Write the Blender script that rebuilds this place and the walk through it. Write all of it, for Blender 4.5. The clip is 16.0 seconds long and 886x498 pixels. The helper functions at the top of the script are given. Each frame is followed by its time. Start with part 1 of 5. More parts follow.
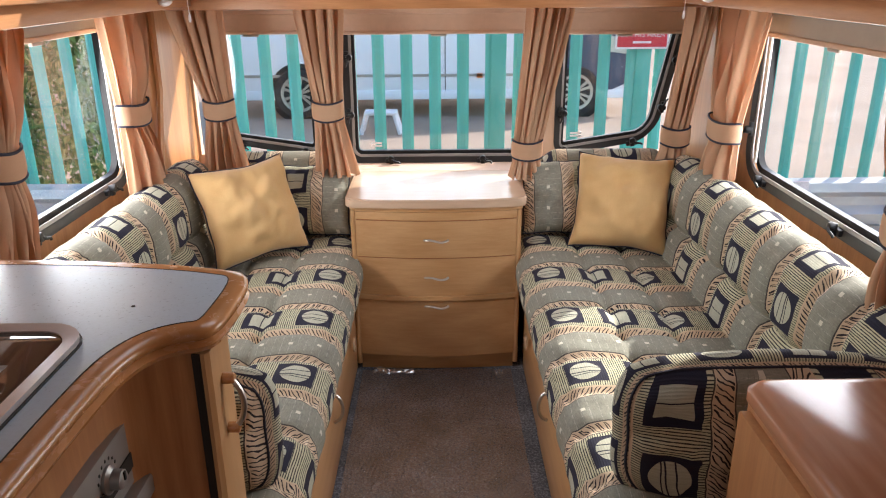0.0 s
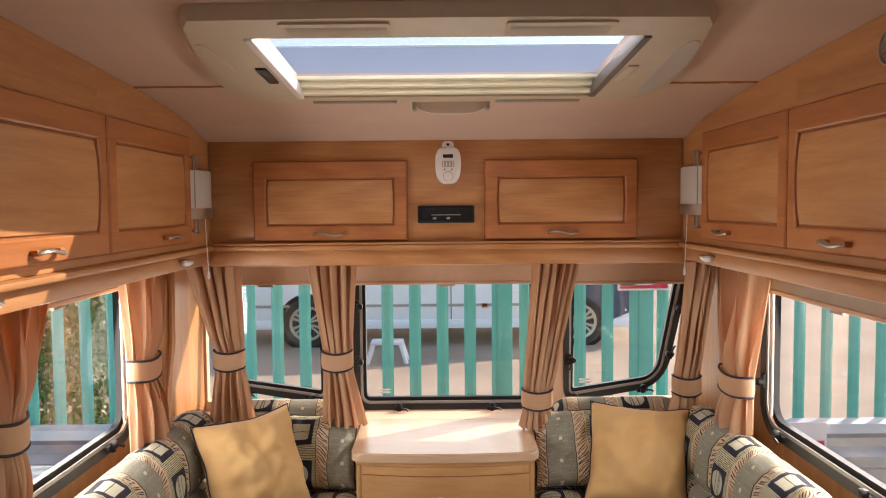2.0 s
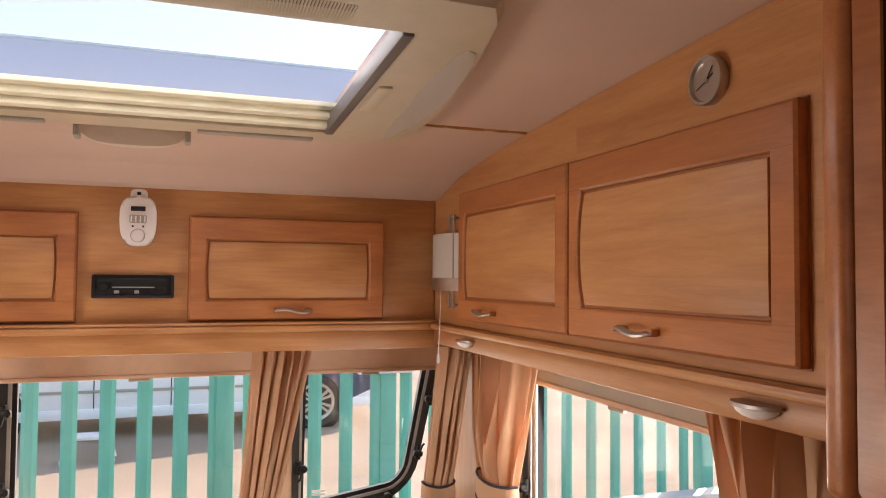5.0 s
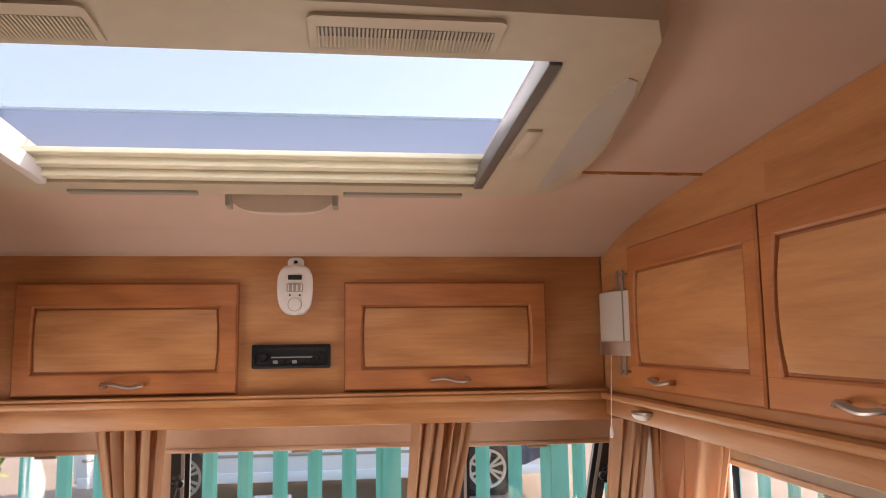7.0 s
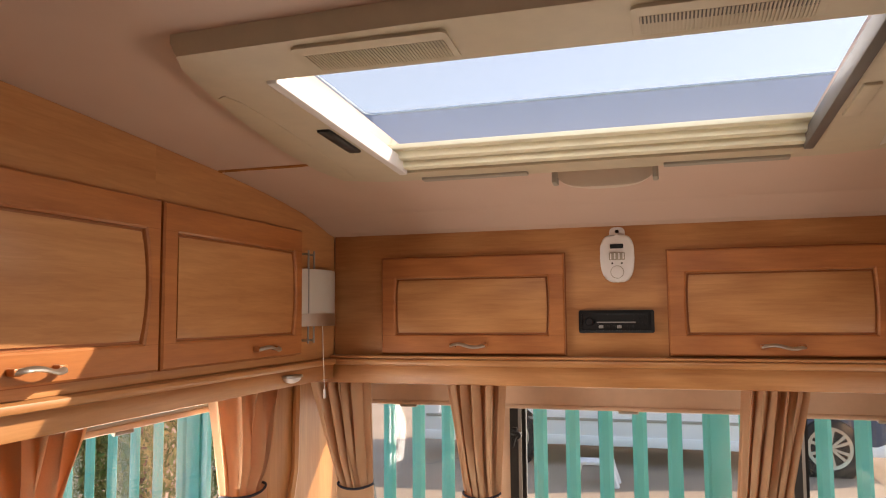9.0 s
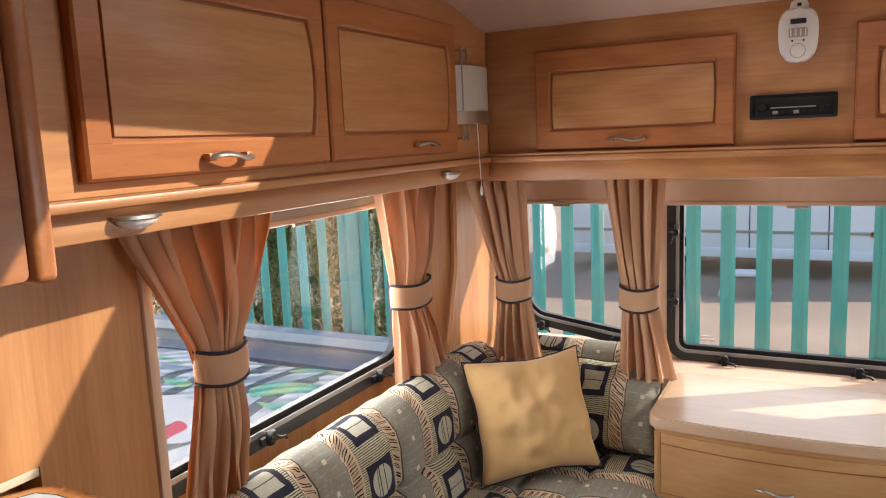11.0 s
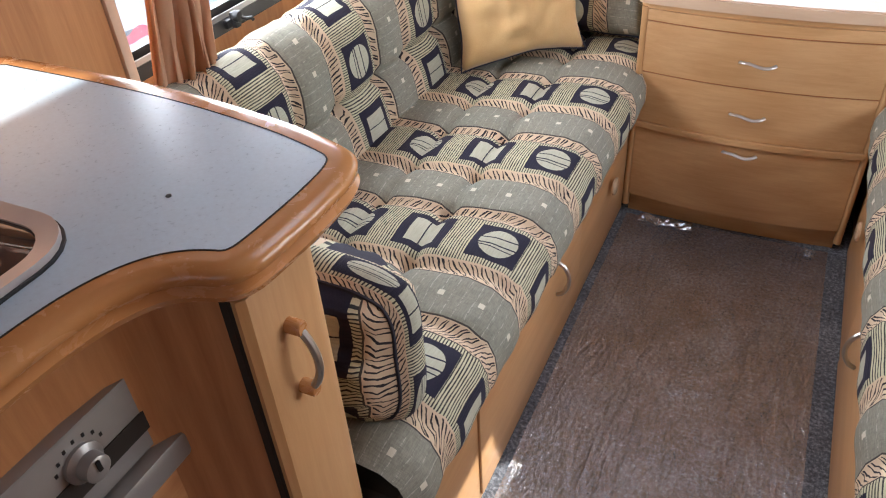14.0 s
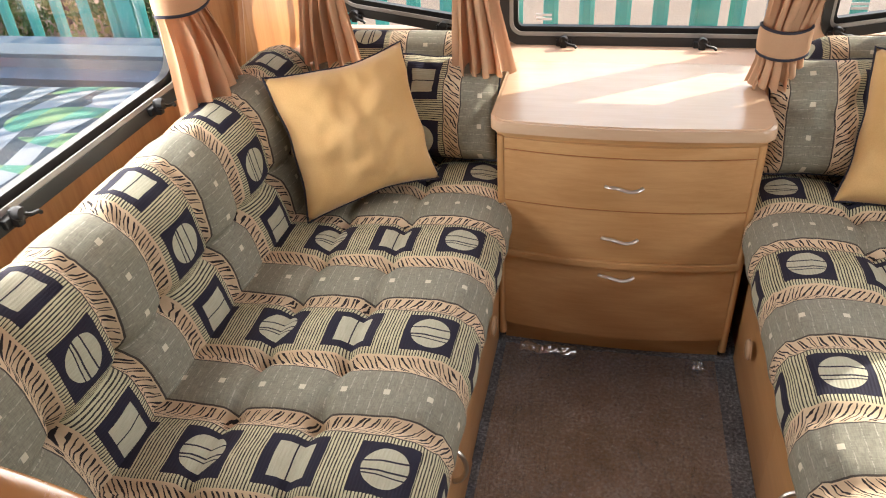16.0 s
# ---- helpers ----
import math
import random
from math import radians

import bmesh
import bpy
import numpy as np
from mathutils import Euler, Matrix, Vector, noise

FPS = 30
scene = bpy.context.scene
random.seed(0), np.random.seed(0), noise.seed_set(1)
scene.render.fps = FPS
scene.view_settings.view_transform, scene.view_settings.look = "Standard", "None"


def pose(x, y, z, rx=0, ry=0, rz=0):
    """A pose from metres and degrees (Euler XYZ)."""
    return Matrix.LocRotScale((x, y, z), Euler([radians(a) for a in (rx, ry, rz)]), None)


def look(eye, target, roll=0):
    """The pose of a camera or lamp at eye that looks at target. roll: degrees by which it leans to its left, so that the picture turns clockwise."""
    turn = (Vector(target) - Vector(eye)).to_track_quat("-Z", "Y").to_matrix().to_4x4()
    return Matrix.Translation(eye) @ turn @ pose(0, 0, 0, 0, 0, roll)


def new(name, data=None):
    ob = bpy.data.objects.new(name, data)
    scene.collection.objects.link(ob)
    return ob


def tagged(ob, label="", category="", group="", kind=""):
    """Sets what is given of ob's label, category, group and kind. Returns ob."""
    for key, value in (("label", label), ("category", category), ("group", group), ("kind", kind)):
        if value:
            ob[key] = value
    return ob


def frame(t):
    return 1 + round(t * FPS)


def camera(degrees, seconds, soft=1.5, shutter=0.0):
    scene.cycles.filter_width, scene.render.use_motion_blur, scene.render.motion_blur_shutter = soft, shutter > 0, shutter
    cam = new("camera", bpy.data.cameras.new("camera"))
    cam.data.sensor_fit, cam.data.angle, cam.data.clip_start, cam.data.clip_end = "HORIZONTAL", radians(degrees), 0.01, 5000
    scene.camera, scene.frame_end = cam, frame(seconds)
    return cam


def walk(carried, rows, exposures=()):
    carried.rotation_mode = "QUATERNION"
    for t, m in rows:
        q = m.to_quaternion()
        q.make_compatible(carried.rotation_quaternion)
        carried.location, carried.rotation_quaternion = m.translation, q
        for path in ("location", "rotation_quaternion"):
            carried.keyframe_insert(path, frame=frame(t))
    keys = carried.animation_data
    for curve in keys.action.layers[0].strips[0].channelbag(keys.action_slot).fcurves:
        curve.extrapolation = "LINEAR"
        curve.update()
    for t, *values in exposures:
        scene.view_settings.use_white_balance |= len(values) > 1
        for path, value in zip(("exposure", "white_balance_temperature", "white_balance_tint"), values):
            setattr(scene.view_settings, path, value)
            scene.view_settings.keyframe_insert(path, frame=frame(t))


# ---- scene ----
EXPOSURES = [(0, 1.72, 6200, 11), (2.0, 1.5, 7200, 15), (3.7, 1.58, 7600, 15), (5.8, 1.88, 7100, 18), (7.0, 1.65, 7100, 18), (9.2, 1.5, 7800, 15), (11.3, 1.37, 6450, 13), (13.0, 1.58, 6150, 12), (14.0, 2.08, 5850, 10), (14.6, 2.13, 5850, 8), (15.3, 1.9, 6400, 8), (16, 1.73, 6750, 10)]
cam = camera(61.3, 16.0, soft=1.1)
PATH = [
    (0, (0.0, 0.128, 1.376), (0.01, 2.006, 0.687), -0.4),
    (0.2, (0.003, 0.139, 1.379), (0.004, 2.039, 0.753), -0.5),
    (0.5, (-0.009, 0.141, 1.395), (-0.002, 2.067, 0.855), -0.6),
    (1, (-0.014, 0.144, 1.413), (-0.008, 2.106, 1.025), -0.4),
    (1.5, (-0.009, 0.15, 1.443), (-0.016, 2.135, 1.205), -0.3),
    (2, (-0.014, 0.155, 1.473), (-0.012, 2.152, 1.357), -0.5),
    (2.5, (-0.016, 0.177, 1.487), (0.026, 2.175, 1.422), -0.5),
    (3, (-0.02, 0.209, 1.478), (0.148, 2.201, 1.427), -0.1),
    (3.5, (-0.014, 0.268, 1.473), (0.392, 2.226, 1.429), 0.5),
    (3.7, (-0.002, 0.303, 1.468), (0.497, 2.239, 1.433), 0.7),
    (5.8, (0.119, 0.824, 1.474), (0.803, 2.694, 1.661), -0.1),
    (6, (0.115, 0.837, 1.476), (0.746, 2.722, 1.689), -0.4),
    (6.5, (0.126, 0.831, 1.481), (0.58, 2.764, 1.723), -1.0),
    (7, (0.147, 0.787, 1.478), (0.39, 2.757, 1.721), -0.7),
    (7.5, (0.168, 0.741, 1.48), (0.203, 2.728, 1.705), -0.2),
    (8, (0.171, 0.717, 1.476), (0.008, 2.7, 1.682), 0.3),
    (8.5, (0.154, 0.703, 1.475), (-0.212, 2.661, 1.658), 0.1),
    (9, (0.132, 0.69, 1.472), (-0.441, 2.599, 1.64), -0.5),
    (9.2, (0.122, 0.682, 1.471), (-0.522, 2.568, 1.631), -0.9),
    (11.3, (0.066, 0.678, 1.4), (-0.856, 2.406, 0.99), -2.9),
    (11.5, (0.056, 0.681, 1.397), (-0.858, 2.392, 0.911), -2.9),
    (12, (0.056, 0.685, 1.369), (-0.847, 2.35, 0.725), -3.0),
    (12.5, (0.059, 0.683, 1.355), (-0.821, 2.282, 0.537), -3.3),
    (13, (0.068, 0.685, 1.34), (-0.774, 2.219, 0.372), -3.9),
    (13.5, (0.066, 0.692, 1.317), (-0.718, 2.164, 0.213), -4.2),
    (14, (0.063, 0.713, 1.301), (-0.674, 2.121, 0.087), -4.2),
    (14.5, (0.026, 0.805, 1.308), (-0.683, 2.214, 0.079), -4.4),
    (15, (-0.023, 0.909, 1.338), (-0.684, 2.371, 0.144), -4.9),
    (15.5, (-0.059, 0.971, 1.351), (-0.608, 2.515, 0.204), -4.4),
    (16, (-0.066, 1.012, 1.364), (-0.462, 2.63, 0.258), -3.6),
]

walk(cam, [(t, look(eye, target, roll)) for t, eye, target, roll in PATH], EXPOSURES)

# ---- world, sun, window light and an added rear fill ----
SUN_WAY = Vector((-0.90, -0.576, -0.72)).normalized()
world = bpy.data.worlds.new("world")
scene.world = world
world.use_nodes = True
wn = world.node_tree
sky = wn.nodes.new("ShaderNodeTexSky")
sky.sky_type = "NISHITA"
sky.sun_disc = False
sky.sun_elevation = math.asin(-SUN_WAY.z)
sky.sun_rotation = math.atan2(-SUN_WAY.x, -SUN_WAY.y)
wn.links.new(sky.outputs[0], wn.nodes["Background"].inputs[0])
wn.nodes["Background"].inputs[1].default_value = 0.15
sun = new("sun", bpy.data.lights.new("sun", "SUN"))
sun.data.energy, sun.data.angle, sun.data.color = 2.3, radians(0.6), (1.0, 0.93, 0.82)
sun.matrix_world = look((0, 0, 6), Vector((0, 0, 6)) + SUN_WAY)


def area_light(name, m, w, h, watts, colour):
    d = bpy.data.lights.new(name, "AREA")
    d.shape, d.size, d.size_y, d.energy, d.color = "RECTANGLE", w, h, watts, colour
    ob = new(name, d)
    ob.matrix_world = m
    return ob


DAY = (1.0, 0.96, 0.92)
area_light("window_light_front", look((0, 3.14, 0.95), (0, 0, 0.85)), 1.8, 0.45, 2.2, DAY)
area_light("window_light_west", look((-1.07, 2.05, 1.0), (0, 2.05, 0.85)), 0.9, 0.45, 5.0, DAY)
area_light("window_light_east", look((1.07, 2.05, 1.0), (0, 2.05, 0.85)), 0.9, 0.45, 3.0, DAY)
area_light("window_light_roof", look((0, 1.77, 1.835), (0, 1.75, 0)), 0.70, 0.38, 1.0, (0.94, 0.97, 1.0))
# Added fill lamp behind the camera; the rear wall has no window.
area_light("rear_fill_light", look((0.0, -0.95, 1.35), (0.1, 1.5, 1.15)), 1.4, 0.6, 1.05, DAY)


# ---- materials ----
class Ex:
    """A shader value that takes arithmetic."""

    def __init__(self, tree, socket):
        self.t, self.s = tree, socket

    def op(self, kind, *others):
        n = self.t.nodes.new("ShaderNodeMath")
        n.operation = kind
        for k, v in enumerate((self, *others)):
            if isinstance(v, Ex):
                self.t.links.new(v.s, n.inputs[k])
            else:
                n.inputs[k].default_value = v
        return Ex(self.t, n.outputs[0])

    def __add__(self, o): return self.op("ADD", o)
    def __sub__(self, o): return self.op("SUBTRACT", o)
    def __mul__(self, o): return self.op("MULTIPLY", o)
    def __truediv__(self, o): return self.op("DIVIDE", o)
    def frac(self): return self.op("FRACT")
    def floor(self): return self.op("FLOOR")
    def absolute(self): return self.op("ABSOLUTE")
    def sin(self): return self.op("SINE")
    def less(self, o): return self.op("LESS_THAN", o)
    def more(self, o): return self.op("GREATER_THAN", o)
    def inside(self, a, b): return self.more(a) * self.less(b)


class Mat:
    def __init__(self, name, rough=0.5, metal=0.0, colour=(0.5, 0.5, 0.5), coat=0.0, spec=0.5):
        self.m = bpy.data.materials.new(name)
        self.m.use_nodes = True
        self.t = self.m.node_tree
        self.b = self.t.nodes["Principled BSDF"]
        self.set("Roughness", rough), self.set("Metallic", metal), self.set("Base Color", (*colour, 1))
        self.set("Coat Weight", coat), self.set("Specular IOR Level", spec)

    def set(self, key, v):
        if isinstance(v, Ex):
            self.t.links.new(v.s, self.b.inputs[key])
        else:
            self.b.inputs[key].default_value = v

    def node(self, kind):
        return self.t.nodes.new(kind)

    def coords(self, which="Object", scale=(1, 1, 1), turn=(0, 0, 0)):
        tc, mp = self.node("ShaderNodeTexCoord"), self.node("ShaderNodeMapping")
        mp.inputs["Scale"].default_value = scale
        mp.inputs["Rotation"].default_value = turn
        self.t.links.new(tc.outputs[which], mp.inputs["Vector"])
        return mp.outputs[0]

    def noise(self, vec, scale, detail=4, rough=0.55, distort=0.0):
        n = self.node("ShaderNodeTexNoise")
        n.inputs["Scale"].default_value, n.inputs["Detail"].default_value = scale, detail
        n.inputs["Roughness"].default_value, n.inputs["Distortion"].default_value = rough, distort
        self.t.links.new(vec, n.inputs["Vector"])
        return Ex(self.t, n.outputs[0])

    def ramp(self, fac, *stops):
        n = self.node("ShaderNodeValToRGB")
        n.color_ramp.elements[0].position, n.color_ramp.elements[0].color = stops[0][0], (*stops[0][1], 1)
        n.color_ramp.elements[1].position, n.color_ramp.elements[1].color = stops[-1][0], (*stops[-1][1], 1)
        for p, c in stops[1:-1]:
            n.color_ramp.elements.new(p).color = (*c, 1)
        self.t.links.new(fac.s, n.inputs[0])
        return Ex(self.t, n.outputs[0])

    def mix(self, fac, a, b, kind="MIX"):
        n = self.node("ShaderNodeMix")
        n.data_type, n.blend_type = "RGBA", kind
        for key, v in ((0, fac), (6, a), (7, b)):
            if isinstance(v, Ex):
                self.t.links.new(v.s, n.inputs[key])
            else:
                n.inputs[key].default_value = v if key == 0 else (*v, 1)
        return Ex(self.t, n.outputs[2])

    def bump(self, height, strength=0.3, distance=0.002):
        n = self.node("ShaderNodeBump")
        n.inputs["Strength"].default_value, n.inputs["Distance"].default_value = strength, distance
        self.t.links.new(height.s, n.inputs["Height"])
        self.t.links.new(n.outputs[0], self.b.inputs["Normal"])

    def uv(self):
        tc, sp = self.node("ShaderNodeTexCoord"), self.node("ShaderNodeSeparateXYZ")
        self.t.links.new(tc.outputs["UV"], sp.inputs[0])
        return Ex(self.t, sp.outputs[0]), Ex(self.t, sp.outputs[1])


def wood(name, light, dark, scale, rough=0.38):
    """Laminate with grain along the axis whose scale is small."""
    w = Mat(name, rough)
    v = w.coords("Object", scale)
    fine, broad = w.noise(v, 9, 6, 0.65, 0.6), w.noise(v, 2.1, 3, 0.5, 1.2)
    speck = w.noise(w.coords("Object", (1, 1, 1)), 3.0, 2)
    figure = w.node("ShaderNodeTexWave")
    figure.inputs["Scale"].default_value, figure.inputs["Distortion"].default_value = 0.9, 9.0
    figure.inputs["Detail"].default_value, figure.inputs["Detail Scale"].default_value = 3.0, 0.7
    w.t.links.new(v, figure.inputs["Vector"])
    col = w.ramp(fine * 0.5 + broad * 0.32 + Ex(w.t, figure.outputs[1]) * 0.18, (0.3, dark), (0.52, tuple((a + b) / 2 for a, b in zip(light, dark))), (0.72, light))
    w.set("Base Color", w.mix(speck * 0.25, col, tuple(c * 0.8 for c in light)))
    w.set("Roughness", fine * 0.15 + (rough - 0.06))
    w.bump(fine, 0.06, 0.001)
    return w.m


LIGHT, DARK = (0.57, 0.285, 0.118), (0.36, 0.145, 0.050)
ORANGE, ODARK = (0.50, 0.195, 0.066), (0.315, 0.105, 0.035)
wood_x = wood("oak_laminate_grain_across", LIGHT, DARK, (1.2, 14, 14))
wood_y = wood("oak_laminate_grain_along", LIGHT, DARK, (14, 1.2, 14))
wood_z = wood("oak_laminate_grain_upright", LIGHT, DARK, (14, 14, 1.0))
TAN, TDARK = (0.58, 0.345, 0.160), (0.43, 0.225, 0.088)
tan_x = wood("maple_laminate_grain_across", TAN, TDARK, (1.2, 14, 14))
tan_y = wood("maple_laminate_grain_along", TAN, TDARK, (14, 1.2, 14))
tan_z = wood("maple_laminate_grain_upright", TAN, TDARK, (14, 14, 1.0))
frame_x = wood("oak_door_frame_across", ORANGE, ODARK, (1.5, 16, 16), 0.32)
frame_y = wood("oak_door_frame_along", ORANGE, ODARK, (16, 1.5, 16), 0.32)
edging = wood("oak_worktop_edging", (0.54, 0.26, 0.095), (0.44, 0.19, 0.062), (3, 3, 8), 0.25)
pale_wood = wood("pale_beech_top", (0.60, 0.43, 0.295), (0.53, 0.36, 0.235), (1.2, 14, 14), 0.22)

lining = Mat("ceiling_vinyl_board", 0.6)
lining.set("Base Color", lining.ramp(lining.noise(lining.coords(), 3, 3), (0.3, (0.62, 0.468, 0.395)), (0.7, (0.67, 0.512, 0.435))))
lining.bump(lining.noise(lining.coords(), 420, 2), 0.12, 0.0006)
lining = lining.m

wallpaper = Mat("peach_wallboard", 0.6)
wallpaper.set("Base Color", wallpaper.ramp(wallpaper.noise(wallpaper.coords(), 5, 4), (0.3, (0.60, 0.42, 0.30)), (0.7, (0.66, 0.47, 0.34))))
wallpaper.bump(wallpaper.noise(wallpaper.coords(), 300, 2), 0.1, 0.0006)
wallpaper = wallpaper.m


def plain(name, colour, rough=0.5, metal=0.0, var=0.08, scale=25.0, bump=0.0, spec=0.5):
    p = Mat(name, rough, metal, spec=spec)
    n = p.noise(p.coords(), scale, 5)
    p.set("Base Color", p.ramp(n, (0.3, tuple(c * (1 - var) for c in colour)), (0.7, tuple(min(1, c * (1 + var)) for c in colour))))
    p.set("Roughness", n * 0.16 + (rough - 0.08))
    if bump:
        p.bump(n, bump, 0.001)
    return p.m


rail_grey = plain("dark_blind_rail", (0.10, 0.085, 0.075), 0.45)
lamp_cream = plain("cream_lamp_diffuser", (0.66, 0.57, 0.48), 0.35, var=0.03)
cream_plastic = plain("cream_abs_plastic", (0.55, 0.48, 0.36), 0.42, var=0.05)
white_plastic = plain("white_plastic", (0.74, 0.72, 0.72), 0.4, var=0.03)
pale_blind = plain("pleated_blind_fabric", (0.80, 0.755, 0.58), 0.7, var=0.05)
blind_cloth = plain("roller_blind_cloth", (0.60, 0.44, 0.33), 0.75, var=0.05)
grey_blind = plain("grey_blind_rail", (0.36, 0.33, 0.28), 0.6, var=0.05)
grey_laminate = plain("blue_grey_laminate", (0.49, 0.61, 0.70), 0.3, var=0.045, scale=200)
black_rubber = plain("black_rubber_seal", (0.012, 0.012, 0.013), 0.45)
black_plastic = plain("black_plastic", (0.012, 0.012, 0.013), 0.4, spec=0.25)
silver = plain("brushed_silver", (0.52, 0.50, 0.47), 0.38, 1.0, 0.05, 60)
# Brown for frame joints, and for shade painted into grooves and gaps.
joint_shade_brown = plain("dark_oak_joint_shade", (0.30, 0.105, 0.035), 0.6)
dark_gap = plain("shadow_gap_black", (0.02, 0.014, 0.01), 0.8)
black_cord = plain("black_piping", (0.02, 0.02, 0.035), 0.8, bump=0.3, scale=300)
dial_blue = plain("grey_blue_print", (0.24, 0.33, 0.42), 0.4)
chrome = plain("chrome", (0.75, 0.74, 0.72), 0.15, 1.0, 0.03)
steel_rim = plain("satin_steel_rim", (0.50, 0.47, 0.46), 0.34, 0.3, 0.06, 40)
oven_grey = plain("oven_panel_grey", (0.30, 0.29, 0.28), 0.35, 0.4, 0.05)
hob_glass = Mat("smoked_hob_glass", 0.06, colour=(0.045, 0.03, 0.026), coat=0.5).m
smoked = Mat("smoked_mirror_glass", 0.04, colour=(0.016, 0.009, 0.006), coat=0.6, spec=0.8).m
lamp_glass = Mat("frosted_lamp_glass", 0.35, colour=(0.66, 0.63, 0.58))
lamp_glass.set("Transmission Weight", 0.25)
lamp_glass = lamp_glass.m

yellow_cloth = Mat("mustard_woven_cotton", 0.9)
n1, n2 = yellow_cloth.noise(yellow_cloth.coords(), 6, 4), yellow_cloth.noise(yellow_cloth.coords(), 420, 2)
yellow_cloth.set("Base Color", yellow_cloth.ramp(n1 * 0.6 + n2 * 0.4, (0.3, (0.56, 0.345, 0.13)), (0.7, (0.70, 0.47, 0.215))))
yellow_cloth.set("Sheen Weight", 0.2)
yellow_cloth.bump(n2 * 0.5 + n1, 0.5, 0.003)
yellow_cloth = yellow_cloth.m

curtain_cloth = Mat("peach_curtain_cotton", 0.9)
n1, n2 = curtain_cloth.noise(curtain_cloth.coords(), 8, 4), curtain_cloth.noise(curtain_cloth.coords(), 500, 2)
ccol = curtain_cloth.ramp(n1 * 0.6 + n2 * 0.4, (0.3, (0.52, 0.335, 0.205)), (0.7, (0.64, 0.43, 0.28)))
curtain_cloth.set("Base Color", ccol)
curtain_cloth.bump(n2, 0.3, 0.001)
tr, mx = curtain_cloth.node("ShaderNodeBsdfTranslucent"), curtain_cloth.node("ShaderNodeMixShader")
tr.inputs[0].default_value = (0.84, 0.40, 0.17, 1)
mx.inputs[0].default_value = 0.24
curtain_cloth.t.links.new(curtain_cloth.b.outputs[0], mx.inputs[1])
curtain_cloth.t.links.new(tr.outputs[0], mx.inputs[2])
curtain_cloth.t.links.new(mx.outputs[0], curtain_cloth.t.nodes["Material Output"].inputs[0])
curtain_cloth = curtain_cloth.m

carpet = Mat("grey_loop_carpet", 0.95)
n1, n2 = carpet.noise(carpet.coords(), 130, 4, 0.75), carpet.noise(carpet.coords(), 7, 4)
carpet.set("Base Color", carpet.ramp(n1 * 0.7 + n2 * 0.3, (0.32, (0.02, 0.022, 0.026)), (0.50, (0.14, 0.15, 0.17)), (0.66, (0.42, 0.45, 0.49))))
carpet.bump(n1, 0.9, 0.004)
carpet = carpet.m

film = bpy.data.materials.new("clear_protective_film")
film.use_nodes = True
ft = film.node_tree
ft.nodes.remove(ft.nodes["Principled BSDF"])
f_tr, f_gl, f_mx = (ft.nodes.new(k) for k in ("ShaderNodeBsdfTransparent", "ShaderNodeBsdfGlossy", "ShaderNodeMixShader"))
f_gl.inputs["Roughness"].default_value = 0.24
f_mx.inputs[0].default_value = 0.42
f_tr.inputs[0].default_value = (0.95, 0.96, 1.0, 1)
f_tc, f_mp, f_n, f_w, f_add, f_bp = (ft.nodes.new(k) for k in ("ShaderNodeTexCoord", "ShaderNodeMapping", "ShaderNodeTexNoise", "ShaderNodeTexNoise", "ShaderNodeMath", "ShaderNodeBump"))
f_mp.inputs["Scale"].default_value = (46, 16, 1)
f_n.inputs["Scale"].default_value, f_n.inputs["Detail"].default_value, f_n.inputs["Distortion"].default_value = 1.0, 5, 1.6
f_w.inputs["Scale"].default_value, f_w.inputs["Detail"].default_value, f_w.inputs["Distortion"].default_value = 120.0, 3, 0.6
f_add.operation = "MULTIPLY_ADD"
f_add.inputs[1].default_value = 0.22
f_bp.inputs["Strength"].default_value, f_bp.inputs["Distance"].default_value = 1.0, 0.0085
for a, b in ((f_tc.outputs["Object"], f_mp.inputs[0]), (f_mp.outputs[0], f_n.inputs["Vector"]), (f_tc.outputs["Object"], f_w.inputs["Vector"]),
             (f_w.outputs[0], f_add.inputs[0]), (f_n.outputs[0], f_add.inputs[2]), (f_add.outputs[0], f_bp.inputs["Height"]),
             (f_bp.outputs[0], f_gl.inputs["Normal"]), (f_tr.outputs[0], f_mx.inputs[1]), (f_gl.outputs[0], f_mx.inputs[2]),
             (f_mx.outputs[0], ft.nodes["Material Output"].inputs[0])):
    ft.links.new(a, b)


def pane_material(name, tint, gloss, rough=0.02):
    g = bpy.data.materials.new(name)
    g.use_nodes = True
    t = g.node_tree
    t.nodes.remove(t.nodes["Principled BSDF"])
    a, b, m = (t.nodes.new(k) for k in ("ShaderNodeBsdfTransparent", "ShaderNodeBsdfGlossy", "ShaderNodeMixShader"))
    a.inputs[0].default_value = (*tint, 1)
    b.inputs["Roughness"].default_value = rough
    m.inputs[0].default_value = gloss
    t.links.new(a.outputs[0], m.inputs[1]), t.links.new(b.outputs[0], m.inputs[2])
    t.links.new(m.outputs[0], t.nodes["Material Output"].inputs[0])
    return g


acrylic = pane_material("tinted_acrylic_window", (0.97, 0.97, 0.97), 0.05)

roof_side = Mat("pale_blue_dome_wall", 0.3, colour=(0.40, 0.47, 0.60))
s_tl, s_mx = roof_side.node("ShaderNodeBsdfTranslucent"), roof_side.node("ShaderNodeMixShader")
s_tl.inputs[0].default_value, s_mx.inputs[0].default_value = (0.30, 0.37, 0.50, 1), 0.5
roof_side.t.links.new(roof_side.b.outputs[0], s_mx.inputs[1])
roof_side.t.links.new(s_tl.outputs[0], s_mx.inputs[2])
roof_side.t.links.new(s_mx.outputs[0], roof_side.t.nodes["Material Output"].inputs[0])
roof_side = roof_side.m
roof_acrylic = Mat("opal_rooflight_acrylic", 0.3, colour=(0.85, 0.9, 0.95))
